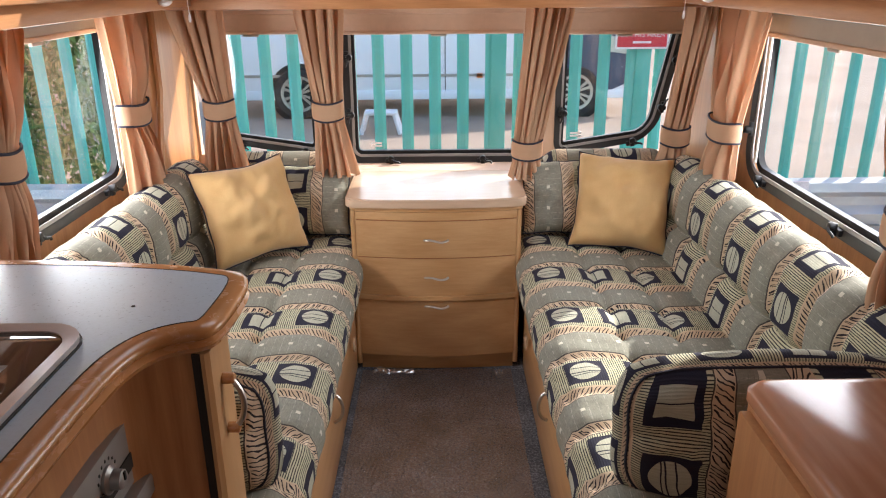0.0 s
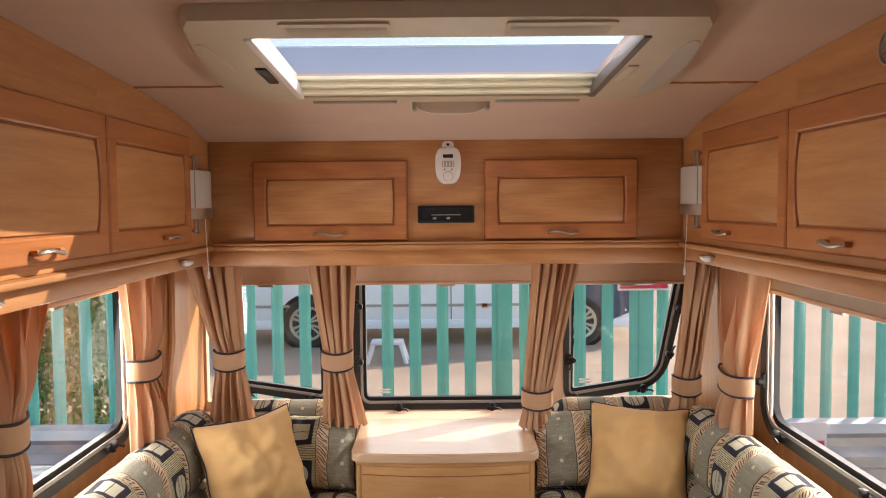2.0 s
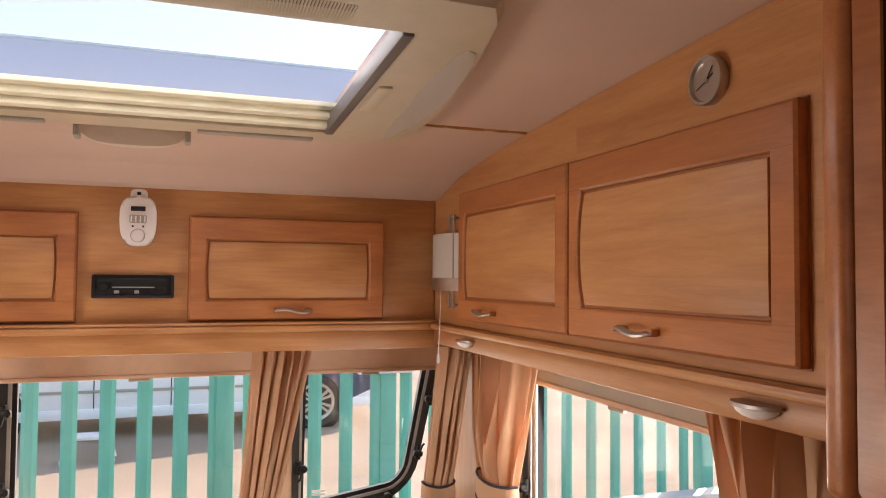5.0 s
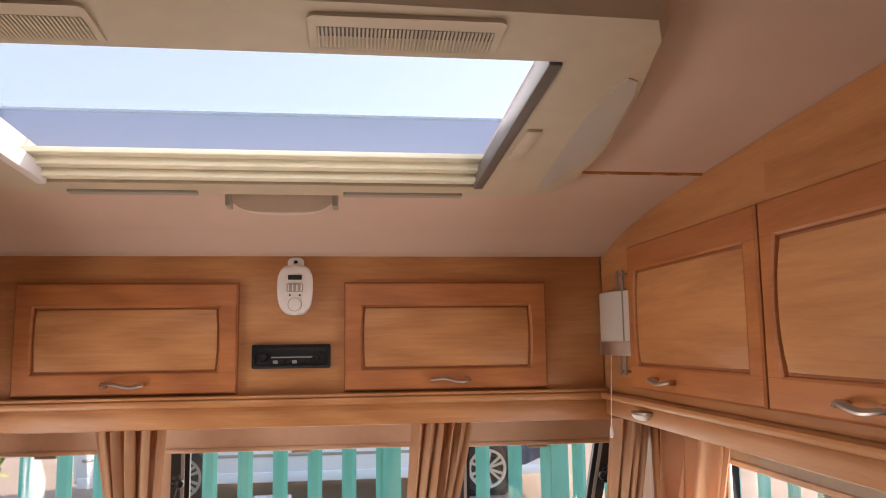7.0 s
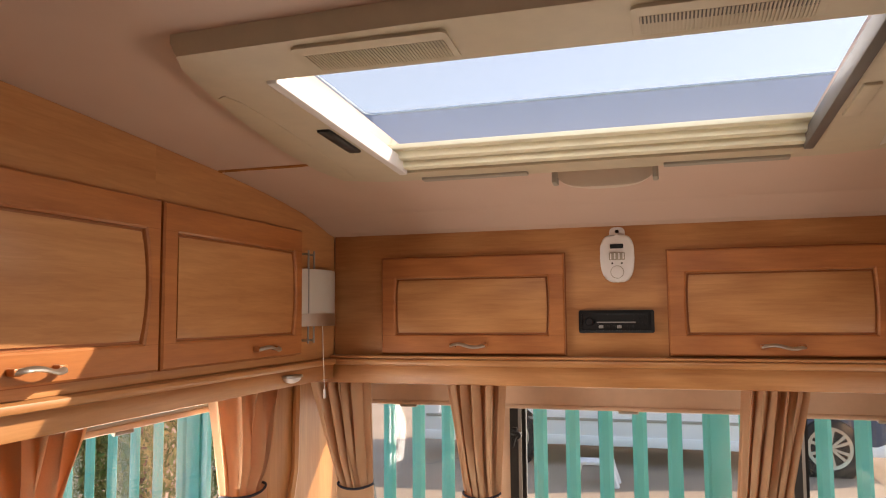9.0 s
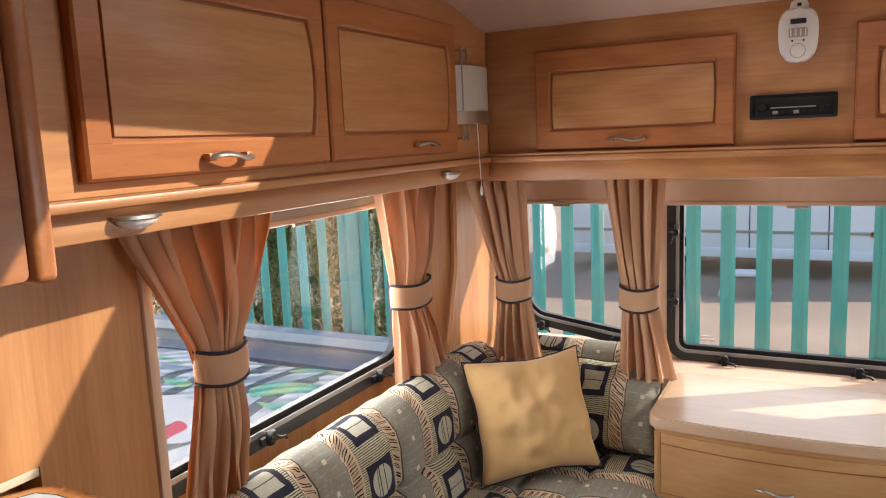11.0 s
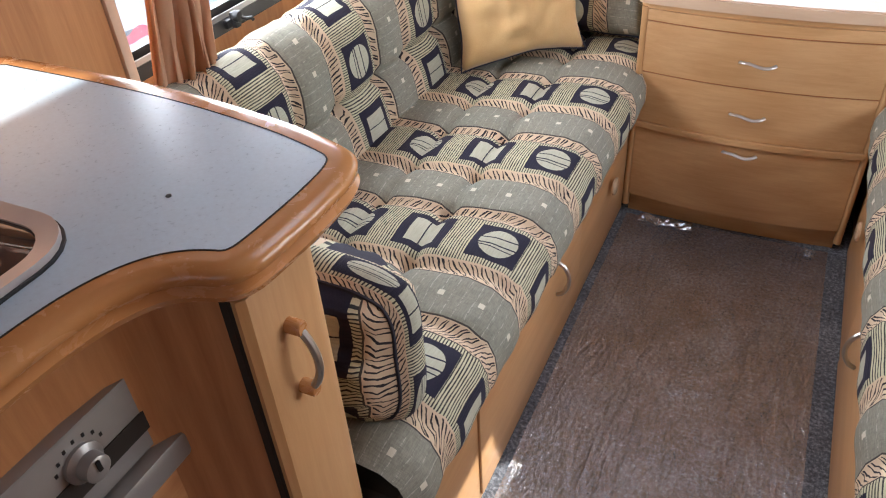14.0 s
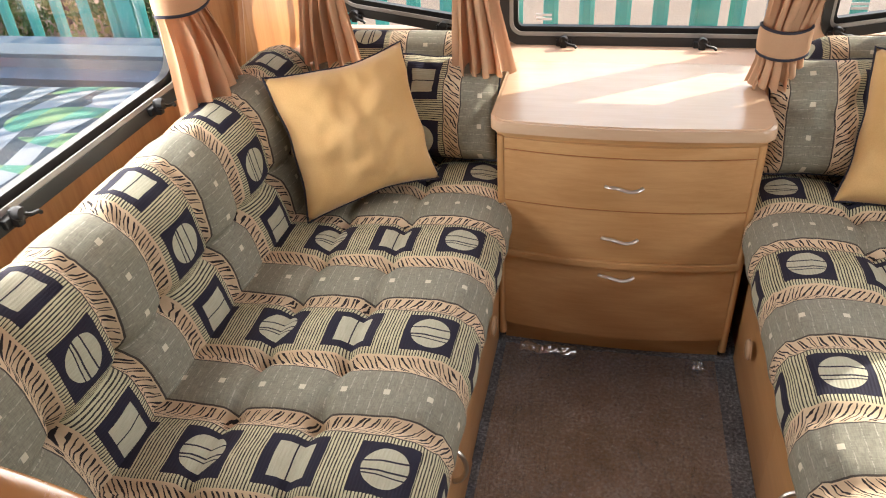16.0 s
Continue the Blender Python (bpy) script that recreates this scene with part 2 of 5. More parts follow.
r_tr, r_tl, r_mx = (roof_acrylic.node(k) for k in ("ShaderNodeBsdfTransparent", "ShaderNodeBsdfTranslucent", "ShaderNodeMixShader"))
r_tr.inputs[0].default_value, r_tl.inputs[0].default_value, r_mx.inputs[0].default_value = (0.66, 0.68, 0.70, 1), (0.55, 0.59, 0.66, 1), 0.22
roof_acrylic.t.links.new(r_tr.outputs[0], r_mx.inputs[1])
roof_acrylic.t.links.new(r_tl.outputs[0], r_mx.inputs[2])
roof_acrylic.t.links.new(r_mx.outputs[0], roof_acrylic.t.nodes["Material Output"].inputs[0])
roof_acrylic = roof_acrylic.m


def upholstery(name):
    """Woven bands: ribbed with framed shapes, leaf twists and plain grey. UV in metres, u along the bands' repeat."""
    f = Mat(name, 0.92)
    u, v = f.uv()
    wob = f.noise(f.coords("UV", (1, 1, 1)), 14, 3)
    a = ((u + wob * 0.006) / 0.315 + 100.0).frac()
    row = ((v + wob * 0.004) / 0.152 + 100.0)
    cell, par = (row.frac() - 0.5) * 0.152, (row * 0.5).frac().more(0.5)
    across = (a - 0.2) * 0.315
    weave = f.noise(f.coords("UV", (1, 1, 1)), 600, 2)
    slub = f.noise(f.coords("UV", (70, 420, 1)), 1, 3) * 0.6 + f.noise(f.coords("UV", (420, 70, 1)), 1, 3) * 0.4
    thread = f.noise(f.coords("UV", (40, 300, 1)), 1, 3)
    ribs = ((v + wob * 0.003) * (6.2832 / 0.0056)).sin()
    ribbed = f.mix((ribs + thread * 2.2 - 1.45).inside(0.0, 9.0), (0.56, 0.54, 0.37), (0.035, 0.036, 0.034))
    sq = cell.absolute().less(0.050) * across.absolute().less(0.049)
    rad = cell * cell + across * across
    disc = rad.less(0.037 * 0.037)
    seam = (across - 0.011 + cell * 0.10).absolute().more(0.0016) * (across + 0.008 + cell * 0.06).absolute().more(0.0016) * (across + 0.016).absolute().more(0.0012)
    oblong = cell.absolute().less(0.030) * across.absolute().less(0.033)
    inner = disc * seam * (par * -1.0 + 1.0) + oblong * par * cell.absolute().more(0.0012)
    navy = f.mix(weave, (0.006, 0.006, 0.018), (0.020, 0.018, 0.042))
    ribbed = f.mix(sq, ribbed, navy)
    ribbed = f.mix(inner, ribbed, f.mix(thread * 0.9, (0.58, 0.57, 0.45), (0.33, 0.34, 0.25)))
    gsq = ((v / 0.076 + 100.0).frac() - 0.5).absolute().less(0.075) * (a - 0.69).absolute().less(0.018)
    grey = f.mix(gsq, f.mix((slub - 0.35) * 1.6, (0.20, 0.197, 0.157), (0.44, 0.435, 0.35)), (0.66, 0.62, 0.50))
    tick = ((v / 0.021 + 50.0).frac() - 0.5).absolute().less(0.05) * slub.more(0.5)
    grey = f.mix(tick * 0.4, grey, (0.6, 0.58, 0.5))
    leaf_a = (a - 0.40).less(0.13) * a.more(0.40)
    leaf_b = a.more(0.85)
    lean = (a - 0.465) * leaf_a * 15.0 - (a - 0.925) * leaf_b * 15.0
    ragged = f.noise(f.coords("UV", (1, 1, 1)), 60, 2)
    stroke = ((v / 0.021 + lean + wob * 2.0).frac() - 0.5).absolute().less(ragged * 0.24 - 0.035)
    loop = ((v / 0.021 + lean * 0.8 + wob * 2.0 + 0.42).frac() - 0.5).absolute().less(ragged * 0.20 - 0.03)
    stroke = (stroke + loop).more(0.5)
    core = ((a - 0.465).absolute().less(0.054) + (a - 0.925).absolute().less(0.062)).more(0.5)
    line = ((a - 0.40).absolute().less(0.0045) + (a - 0.53).absolute().less(0.0045) + (a - 0.85).absolute().less(0.0045)).more(0.5)
    leaf = f.mix(stroke * core, f.mix(weave, (0.58, 0.44, 0.29), (0.72, 0.58, 0.42)), (0.022, 0.018, 0.022))
    col = f.mix((leaf_a + leaf_b).more(0.5), f.mix(a.less(0.40), grey, ribbed), leaf)
    col = f.mix(line, col, (0.07, 0.06, 0.055))
    col = f.mix(weave * 0.25, col, (0.3, 0.3, 0.27), "MULTIPLY")
    f.set("Base Color", col)
    f.bump(ribs * 0.3 * a.less(0.40) + weave * 0.8, 0.4, 0.0016)
    return f.m


tapestry = upholstery("patterned_tapestry")
button_cloth = plain("grey_green_button_cloth", (0.27, 0.29, 0.22), 0.9, var=0.35, scale=160, bump=0.3)

teal_paint = Mat("teal_fence_paint", 0.45)
n1 = teal_paint.noise(teal_paint.coords("Object", (1, 1, 0.4)), 5, 5)
teal_paint.set("Base Color", teal_paint.ramp(n1, (0.3, (0.06, 0.40, 0.31)), (0.55, (0.10, 0.48, 0.41)), (0.75, (0.17, 0.55, 0.48))))
teal_paint = teal_paint.m
gravel = Mat("sandy_yard", 0.95)
n1, n2 = gravel.noise(gravel.coords(), 0.6, 6), gravel.noise(gravel.coords(), 30, 4)
gravel.set("Base Color", gravel.ramp(n1 * 0.7 + n2 * 0.3, (0.3, (0.27, 0.195, 0.14)), (0.7, (0.42, 0.32, 0.24))))
gravel.bump(n2, 0.6, 0.02)
gravel = gravel.m
van_paint = plain("white_vehicle_paint", (0.86, 0.86, 0.87), 0.25, var=0.03)
wing_paint = plain("navy_vehicle_paint", (0.06, 0.075, 0.12), 0.25, var=0.05)
tyre_rubber = plain("tyre_rubber", (0.02, 0.02, 0.02), 0.8)
barrier_metal = plain("galvanised_barrier", (0.42, 0.44, 0.46), 0.4, 0.5, 0.1, 8)
kerb_concrete = plain("pale_concrete", (0.42, 0.41, 0.39), 0.9, var=0.15, scale=6, bump=0.3)
car_glass = Mat("dark_vehicle_glass", 0.05, colour=(0.02, 0.025, 0.03), coat=0.3).m
sign_red = plain("red_sign", (0.55, 0.03, 0.06), 0.4)
sign_white = plain("white_sign", (0.7, 0.7, 0.7), 0.4)
orange_lens = plain("orange_lens", (0.7, 0.18, 0.03), 0.3)
leaf_green = Mat("hedge_leaf", 0.6)
oi = leaf_green.node("ShaderNodeNewGeometry")
leaf_green.set("Base Color", leaf_green.ramp(Ex(leaf_green.t, oi.outputs["Random Per Island"]), (0.1, (0.07, 0.13, 0.025)), (0.6, (0.15, 0.22, 0.05)), (0.95, (0.30, 0.30, 0.09))))
leaf_green = leaf_green.m
bark = plain("hedge_bark", (0.09, 0.07, 0.05), 0.9)

# ---- mesh helpers ----
ORIGIN = {}


def thing(name, at, label, category, group="", kind=""):
    ob = new(name)
    ob.location = at
    ORIGIN[ob.name] = Vector(at)
    return tagged(ob, label, category, group, kind)


def mesh_of(name, bm, material, smooth=True, angle=40):
    bmesh.ops.recalc_face_normals(bm, faces=bm.faces[:])
    me = bpy.data.meshes.new(name)
    bm.to_mesh(me)
    bm.free()
    me.materials.append(material)
    if smooth:
        me.shade_smooth()
        me.set_sharp_from_angle(angle=radians(angle))
    return me


def part(name, bm, material, parent, label="", smooth=True, angle=40):
    o = ORIGIN[parent.name]
    bmesh.ops.translate(bm, vec=-o, verts=bm.verts[:])
    ob = new(name, mesh_of(name, bm, material, smooth, angle))
    ob.parent = parent
    ORIGIN[ob.name] = o
    return tagged(ob, label)


def single(name, bm, material, at, label, category, group="", kind="", smooth=True, angle=40):
    """A top-level thing of one mesh."""
    bmesh.ops.translate(bm, vec=-Vector(at), verts=bm.verts[:])
    ob = new(name, mesh_of(name, bm, material, smooth, angle))
    ob.location = at
    ORIGIN[ob.name] = Vector(at)
    return tagged(ob, label, category, group, kind)


def box(x0, x1, y0, y1, z0, z1, bevel=0.0, bm=None, seg=2):
    bm2 = bmesh.new()
    bmesh.ops.create_cube(bm2, size=1)
    for v in bm2.verts:
        v.co = Vector((x0 if v.co.x < 0 else x1, y0 if v.co.y < 0 else y1, z0 if v.co.z < 0 else z1))
    if bevel:
        bmesh.ops.bevel(bm2, geom=bm2.edges[:], offset=bevel, segments=seg, profile=0.5, affect="EDGES")
    return join(bm, bm2)


def join(bm, other):
    if bm is None:
        return other
    me = bpy.data.meshes.new("tmp")
    other.to_mesh(me)
    other.free()
    bm.from_mesh(me)
    bpy.data.meshes.remove(me)
    return bm


def moved(bm, m):
    bmesh.ops.transform(bm, matrix=m, verts=bm.verts[:])
    return bm


def axes(origin, u, v):
    """A pose whose x, y and z run along u, v and their cross product."""
    u, v = Vector(u).normalized(), Vector(v).normalized()
    n = u.cross(v)
    m = Matrix((u, v, n)).transposed().to_4x4()
    m.translation = origin
    return m


def prism(points, depth, bevel=0.0):
    """A flat outline in x and y, pulled up along z."""
    bm = bmesh.new()
    low = [bm.verts.new((x, y, 0)) for x, y in points]
    high = [bm.verts.new((x, y, depth)) for x, y in points]
    bm.faces.new(low[::-1]), bm.faces.new(high)
    n = len(points)
    for k in range(n):
        bm.faces.new((low[k], low[(k + 1) % n], high[(k + 1) % n], high[k]))
    if bevel:
        edges = [e for e in bm.edges if abs(e.verts[0].co.z - e.verts[1].co.z) < 1e-6 and e.verts[0].co.z > depth / 2]
        bmesh.ops.bevel(bm, geom=edges, offset=bevel, segments=2, profile=0.5, affect="EDGES")
    return bm


def ring(outer, inner, depth, lip=0.0):
    """A frame between two outlines with the same count of points; lip lowers the inner edge."""
    bm = bmesh.new()
    n = len(outer)
    rows = [[bm.verts.new((x, y, z)) for x, y in pts] for pts, z in ((outer, 0), (outer, depth), (inner, depth - lip), (inner, 0))]
    for r in range(4):
        for k in range(n):
            bm.faces.new((rows[r][k], rows[r][(k + 1) % n], rows[(r + 1) % 4][(k + 1) % n], rows[(r + 1) % 4][k]))
    return bm


def rounded(x0, x1, y0, y1, r, seg=6):
    """A rectangle with rounded corners; r is one radius or four, from the lower left round."""
    rs = r if isinstance(r, (tuple, list)) else (r,) * 4
    out = []
    for (cx, cy, a), q in zip(((x0, y0, 180), (x1, y0, 270), (x1, y1, 0), (x0, y1, 90)), rs):
        sx, sy = (1 if cx == x0 else -1), (1 if cy == y0 else -1)
        for k in range(seg + 1):
            w = radians(a + 90 * k / seg)
            out.append((cx + sx * q + q * math.cos(w), cy + sy * q + q * math.sin(w)))
    return out


def tube(points, radius, sides=8, closed=False, flat=1.0):
    """A swept rod through points; flat squeezes it across."""
    bm = bmesh.new()
    pts = [Vector(p) for p in points]
    n = len(pts)
    rings, side = [], None
    for k, p in enumerate(pts):
        a, b = (pts[(k - 1) % n], pts[(k + 1) % n]) if closed else (pts[max(k - 1, 0)], pts[min(k + 1, n - 1)])
        d = (b - a).normalized()
        if side is None:
            side = d.orthogonal().normalized()
        side = (side - d * side.dot(d)).normalized()
        up = d.cross(side)
        rings.append([bm.verts.new(p + radius * (math.cos(6.2832 * s / sides) * side + flat * math.sin(6.2832 * s / sides) * up)) for s in range(sides)])
    for k in range(n if closed else n - 1):
        r0, r1 = rings[k], rings[(k + 1) % n]
        for s in range(sides):
            bm.faces.new((r0[s], r0[(s + 1) % sides], r1[(s + 1) % sides], r1[s]))
    if not closed:
        bm.faces.new(rings[0][::-1]), bm.faces.new(rings[-1])
    return bm


def lathe(profile, m, steps=24):
    """Turns (radius, height) pairs about z."""
    bm = bmesh.new()
    rows = []
    for r, z in profile:
        rows.append([bm.verts.new((r * math.cos(6.2832 * k / steps), r * math.sin(6.2832 * k / steps), z)) for k in range(steps)])
    for a, b in zip(rows, rows[1:]):
        for k in range(steps):
            bm.faces.new((a[k], a[(k + 1) % steps], b[(k + 1) % steps], b[k]))
    bm.faces.new(rows[0][::-1]), bm.faces.new(rows[-1])
    return moved(bm, m)


def sheet(f, nu, nv, uvf=None, thick=None, close=False):
    """A grid of points f(i, j) in 0..1; uvf gives metres for the weave."""
    bm = bmesh.new()
    layer = bm.loops.layers.uv.new("UVMap") if uvf else None
    g = [[bm.verts.new(f(i / nu, j / nv)) for j in range(nv + 1)] for i in range(nu + 1)]
    for i in range(nu):
        for j in range(nv):
            quad = ((i, j), (i + 1, j), (i + 1, j + 1), (i, j + 1))
            face = bm.faces.new([g[a][b] for a, b in quad])
            if uvf:
                for loop, (a, b) in zip(face.loops, quad):
                    loop[layer].uv = uvf(a / nu, b / nv)
    return bm


# ---- structure ----
CEIL = [(-1.1, 1.842), (1.3, 1.835), (1.55, 1.82), (1.84, 1.803), (2.105, 1.785), (2.35, 1.762), (2.54, 1.735), (2.66, 1.70), (3.2, 1.62)]


def ceil_z(y):
    return float(np.interp(y, [a for a, _ in CEIL], [b for _, b in CEIL]))


def wall_with_holes(name, m, u0, u1, v0, v1, depth, holes, material, label):
    """A wall in its own plane, cut through by rounded openings (u0, u1, v0, v1, r)."""
    us = sorted({u0, u1, *(h[0] for h in holes), *(h[1] for h in holes)})
    vs = sorted({v0, v1, *(h[2] for h in holes), *(h[3] for h in holes)})
    bm = bmesh.new()
    for a, b in zip(us, us[1:]):
        for c, d in zip(vs, vs[1:]):
            if any(h[0] <= a and b <= h[1] and h[2] <= c and d <= h[3] for h in holes):
                continue
            join(bm, box(a, b, c, d, -depth, 0))
    bmesh.ops.remove_doubles(bm, verts=bm.verts[:], dist=1e-5)
    seen = {}
    for f in bm.faces:
        seen.setdefault(tuple(round(c, 4) for c in f.calc_center_median()), []).append(f)
    bmesh.ops.delete(bm, geom=[f for fs in seen.values() if len(fs) > 1 for f in fs], context="FACES")
    moved(bm, m)
    return single(name, bm, material, m.translation, label, "wall", kind="structure", smooth=False)


WEST, EAST, FRONT = (axes((-1.03, 0, 0), (0, 1, 0), (0, 0, 1)), axes((1.03, 0, 0), (0, -1, 0), (0, 0, 1)), axes((0, 3.10, 0), (1, 0, 0), (0, 0, 1)))
SIDE_WIN = (1.56, 2.545, 0.752, 1.30)
single("floor", box(-1.06, 1.06, -1.05, 3.16, -0.06, 0), carpet, (0, 1, 0), "grey loop-pile carpet over the caravan floor", "floor", kind="structure", smooth=False)
wall_with_holes("wall_west", WEST, -1.05, 3.16, 0, 1.9, 0.035, [SIDE_WIN], wood_z, "oak laminate caravan side wall with a window")
wall_with_holes("wall_east", EAST, -3.16, 1.05, 0, 1.9, 0.035, [(-SIDE_WIN[1], -SIDE_WIN[0], SIDE_WIN[2], SIDE_WIN[3])], wood_z, "oak laminate caravan side wall with a window")
FRONT_WINS = [(-0.355, 0.365, 0.675, 1.24), (-0.955, -0.475, 0.70, 1.24), (0.475, 0.955, 0.70, 1.24)]
wall_with_holes("wall_north", FRONT, -1.03, 1.03, 0, 1.9, 0.035, FRONT_WINS, wallpaper, "peach front wall with three windows")
single("wall_south", box(-1.06, 1.06, -1.09, -1.05, 0, 1.9), wood_z, (0, -1.07, 0), "oak laminate wall at the caravan's rear", "wall", kind="structure", smooth=False)


def ceiling():
    xs = [-1.06, -0.385, 0.385, 1.06]
    ys = [y for y, _ in CEIL]
    bm = bmesh.new()
    for a, b in zip(ys, ys[1:]):
        for c, d in zip(xs, xs[1:]):
            if c == -0.385 and 1.55 <= a and b <= 2.105:
                continue
            lo = [bm.verts.new((x, y, ceil_z(y))) for x, y in ((c, a), (d, a), (d, b), (c, b))]
            hi = [bm.verts.new(v.co + Vector((0, 0, 0.03))) for v in lo]
            bm.faces.new(lo), bm.faces.new(hi[::-1])
            for k in range(4):
                bm.faces.new((lo[k], hi[k], hi[(k + 1) % 4], lo[(k + 1) % 4]))
    bmesh.ops.remove_doubles(bm, verts=bm.verts[:], dist=1e-5)
    return single("ceiling", bm, lining, (0, 1.2, 1.82), "pinkish cream vinyl-faced ceiling board", "ceiling", kind="structure", angle=25)


ceiling()
single("chassis", box(-1.0, 1.0, -1.02, 3.10, -0.449, -0.061, 0.02), black_plastic, (0, 1, -0.45), "plain dark underframe of the caravan", "chassis", kind="structure", smooth=False)
for s, nm in ((-1, "west"), (1, "east")):
    x0, x1 = sorted((s * 0.50, s * 0.803))
    bm = box(x0, x1, 2.098, 2.106, ceil_z(2.1) - 0.004, ceil_z(2.1) + 0.01)
    single("trim_" + nm, bm, edging, ((x0 + x1) / 2, 2.1, 1.78), "thin brown ceiling joint strip", "trim", kind="structure", smooth=False)

# ---- windows ----
def window(name, m, u0, u1, v0, v1, radii, label, hinges, stays, rake=False, label_at=None):
    """A hinged acrylic caravan window: rubber seal, black frame, pane, catches. Local z faces inside."""
    w = thing(name, m @ Vector(((u0 + u1) / 2, v0, 0)), label, "window", kind="structure")
    r = radii
    def grow(d):
        """The outline grown by d; the outer front windows rake up and in towards the corners."""
        pts = rounded(u0 - d, u1 + d, v0 - d, v1 + d, tuple(max(q + d, 0.01) for q in r))
        if not rake:
            return pts
        return [(u - math.copysign(0.10, u) * (abs(u) - 0.475) / 0.48 * (1.24 - v) / 0.54, v + 0.13 * max(abs(u) - 0.475, 0) * (1.24 - v) / 0.54) for u, v in pts]

    part("window_seal", moved(ring(grow(0.014), grow(-0.012), 0.012, 0.004), m), black_rubber, w)
    inner = ring(grow(-0.010), grow(-0.022), 0.006, 0.002)
    part("frame_trim", moved(inner, m), oven_grey, w, "thin grey inner frame line")
    part("window_frame", moved(ring(grow(-0.012), grow(-0.034), 0.02), m @ Matrix.Translation((0, 0, -0.03))), black_plastic, w)
    pane = part("pane", moved(prism(grow(-0.02), 0.004), m @ Matrix.Translation((0, 0, -0.028))), acrylic, w, "lightly tinted acrylic pane")
    pane.visible_shadow = False
    for k in range(2 if label_at else 0):
        part("maker_print", moved(box(label_at[0] - 0.022, label_at[0] + 0.022, label_at[1] + 0.011 * k, label_at[1] + 0.007 + 0.011 * k, -0.0235, -0.0225), m), white_plastic, w, "tiny white maker's print", smooth=False)
    for u, v, turn in hinges:
        h = m @ Matrix.Translation((u, v, 0.006)) @ pose(0, 0, 0, 0, 0, turn)
        bm = box(-0.022, 0.022, -0.010, 0.008, 0, 0.014, 0.003)
        box(-0.009, 0.009, -0.012, 0.022, 0.010, 0.026, 0.004, bm)
        join(bm, lathe([(0.011, 0), (0.013, 0.006), (0.011, 0.014), (0.005, 0.016)], Matrix.Translation((0.0, 0.012, 0.018))))
        catch = part("window_catch", moved(bm, h), black_plastic, w)
        part("lever", moved(tube([(0, 0.012, 0.03), (0.012, 0.004, 0.036), (0.03, 0.0, 0.036), (0.036, -0.006, 0.034)], 0.004), h), black_plastic, catch)
    for a, b in stays:
        part("window_stay", moved(tube([a, b], 0.006), m), silver, w, "grey telescopic stay")
    return w


window("window_1", FRONT, -0.355, 0.365, 0.675, 1.24, (0.05, 0.05, 0.03, 0.03), "centre front caravan window with black seal", [(-0.19, 0.672, 0), (0.178, 0.672, 0), (-0.352, 0.86, -90), (-0.352, 1.08, -90), (0.36, 0.86, 90), (0.36, 1.08, 90)], [], label_at=(-0.25, 0.722))
window("window_2", FRONT, -0.955, -0.475, 0.70, 1.24, (0.09, 0.04, 0.03, 0.03), "side front caravan window with black seal", [(-0.79, 0.738, -8), (-0.53, 0.708, -8)], [], True)
window("window_3", FRONT, 0.475, 0.955, 0.70, 1.24, (0.04, 0.10, 0.03, 0.03), "side front caravan window with black seal", [(0.505, 0.705, 8), (0.775, 0.738, 8), (0.885, 0.88, 80), (0.925, 1.06, 80), (0.485, 0.86, -90)], [], True, (0.555, 0.757))
window("window_4", WEST, *SIDE_WIN, (0.05, 0.09, 0.03, 0.03), "long side caravan window with black seal", [(1.9, 0.755, 0), (2.36, 0.755, 0), (2.535, 0.90, 90)], [((2.49, 0.80, 0.006), (2.49, 1.20, 0.006))])
window("window_5", EAST, -SIDE_WIN[1], -SIDE_WIN[0], SIDE_WIN[2], SIDE_WIN[3], (0.09, 0.05, 0.03, 0.03), "long side caravan window with black seal", [(-2.40, 0.755, 0), (-1.93, 0.755, 0), (-2.535, 0.90, -90)], [((-2.49, 0.80, 0.006), (-2.49, 1.20, 0.006))])


def roller_blind(name, m, u0, u1, v0, v1, label, cloth=None):
    b = thing(name, m @ Vector(((u0 + u1) / 2, v1, 0.02)), label, "blind")
    part("cassette", moved(box(u0 - 0.02, u1 + 0.02, v1 - 0.035, v1, 0.014, 0.060, 0.008), m), cloth or blind_cloth, b)
    part("cloth", moved(box(u0, u1, v0 + 0.012, v1 - 0.034, 0.034, 0.037), m), cloth or blind_cloth, b)
    part("bottom_bar", moved(box(u0, u1, v0, v0 + 0.014, 0.028, 0.043, 0.005), m), blind_cloth, b)
    part("pull_tab", moved(box((u0 + u1) / 2 - 0.03, (u0 + u1) / 2 + 0.03, v0 - 0.008, v0 + 0.001, 0.030, 0.041, 0.003), m), grey_blind, b)


roller_blind("roller_blind", FRONT, -0.40, 0.41, 1.165, 1.275, "peach roller blind rolled up above the centre window")
roller_blind("roller_blind", FRONT, -0.97, -0.44, 1.168, 1.275, "peach roller blind rolled up above a front window")
roller_blind("roller_blind", FRONT, 0.45, 0.97, 1.160, 1.275, "peach roller blind rolled up above a front window")
roller_blind("roller_blind", WEST, 1.50, 2.60, 1.225, 1.30, "grey blind rolled up above the side window", grey_blind)
roller_blind("roller_blind", EAST, -2.60, -1.50, 1.195, 1.30, "grey blind rolled up above the side window", grey_blind)

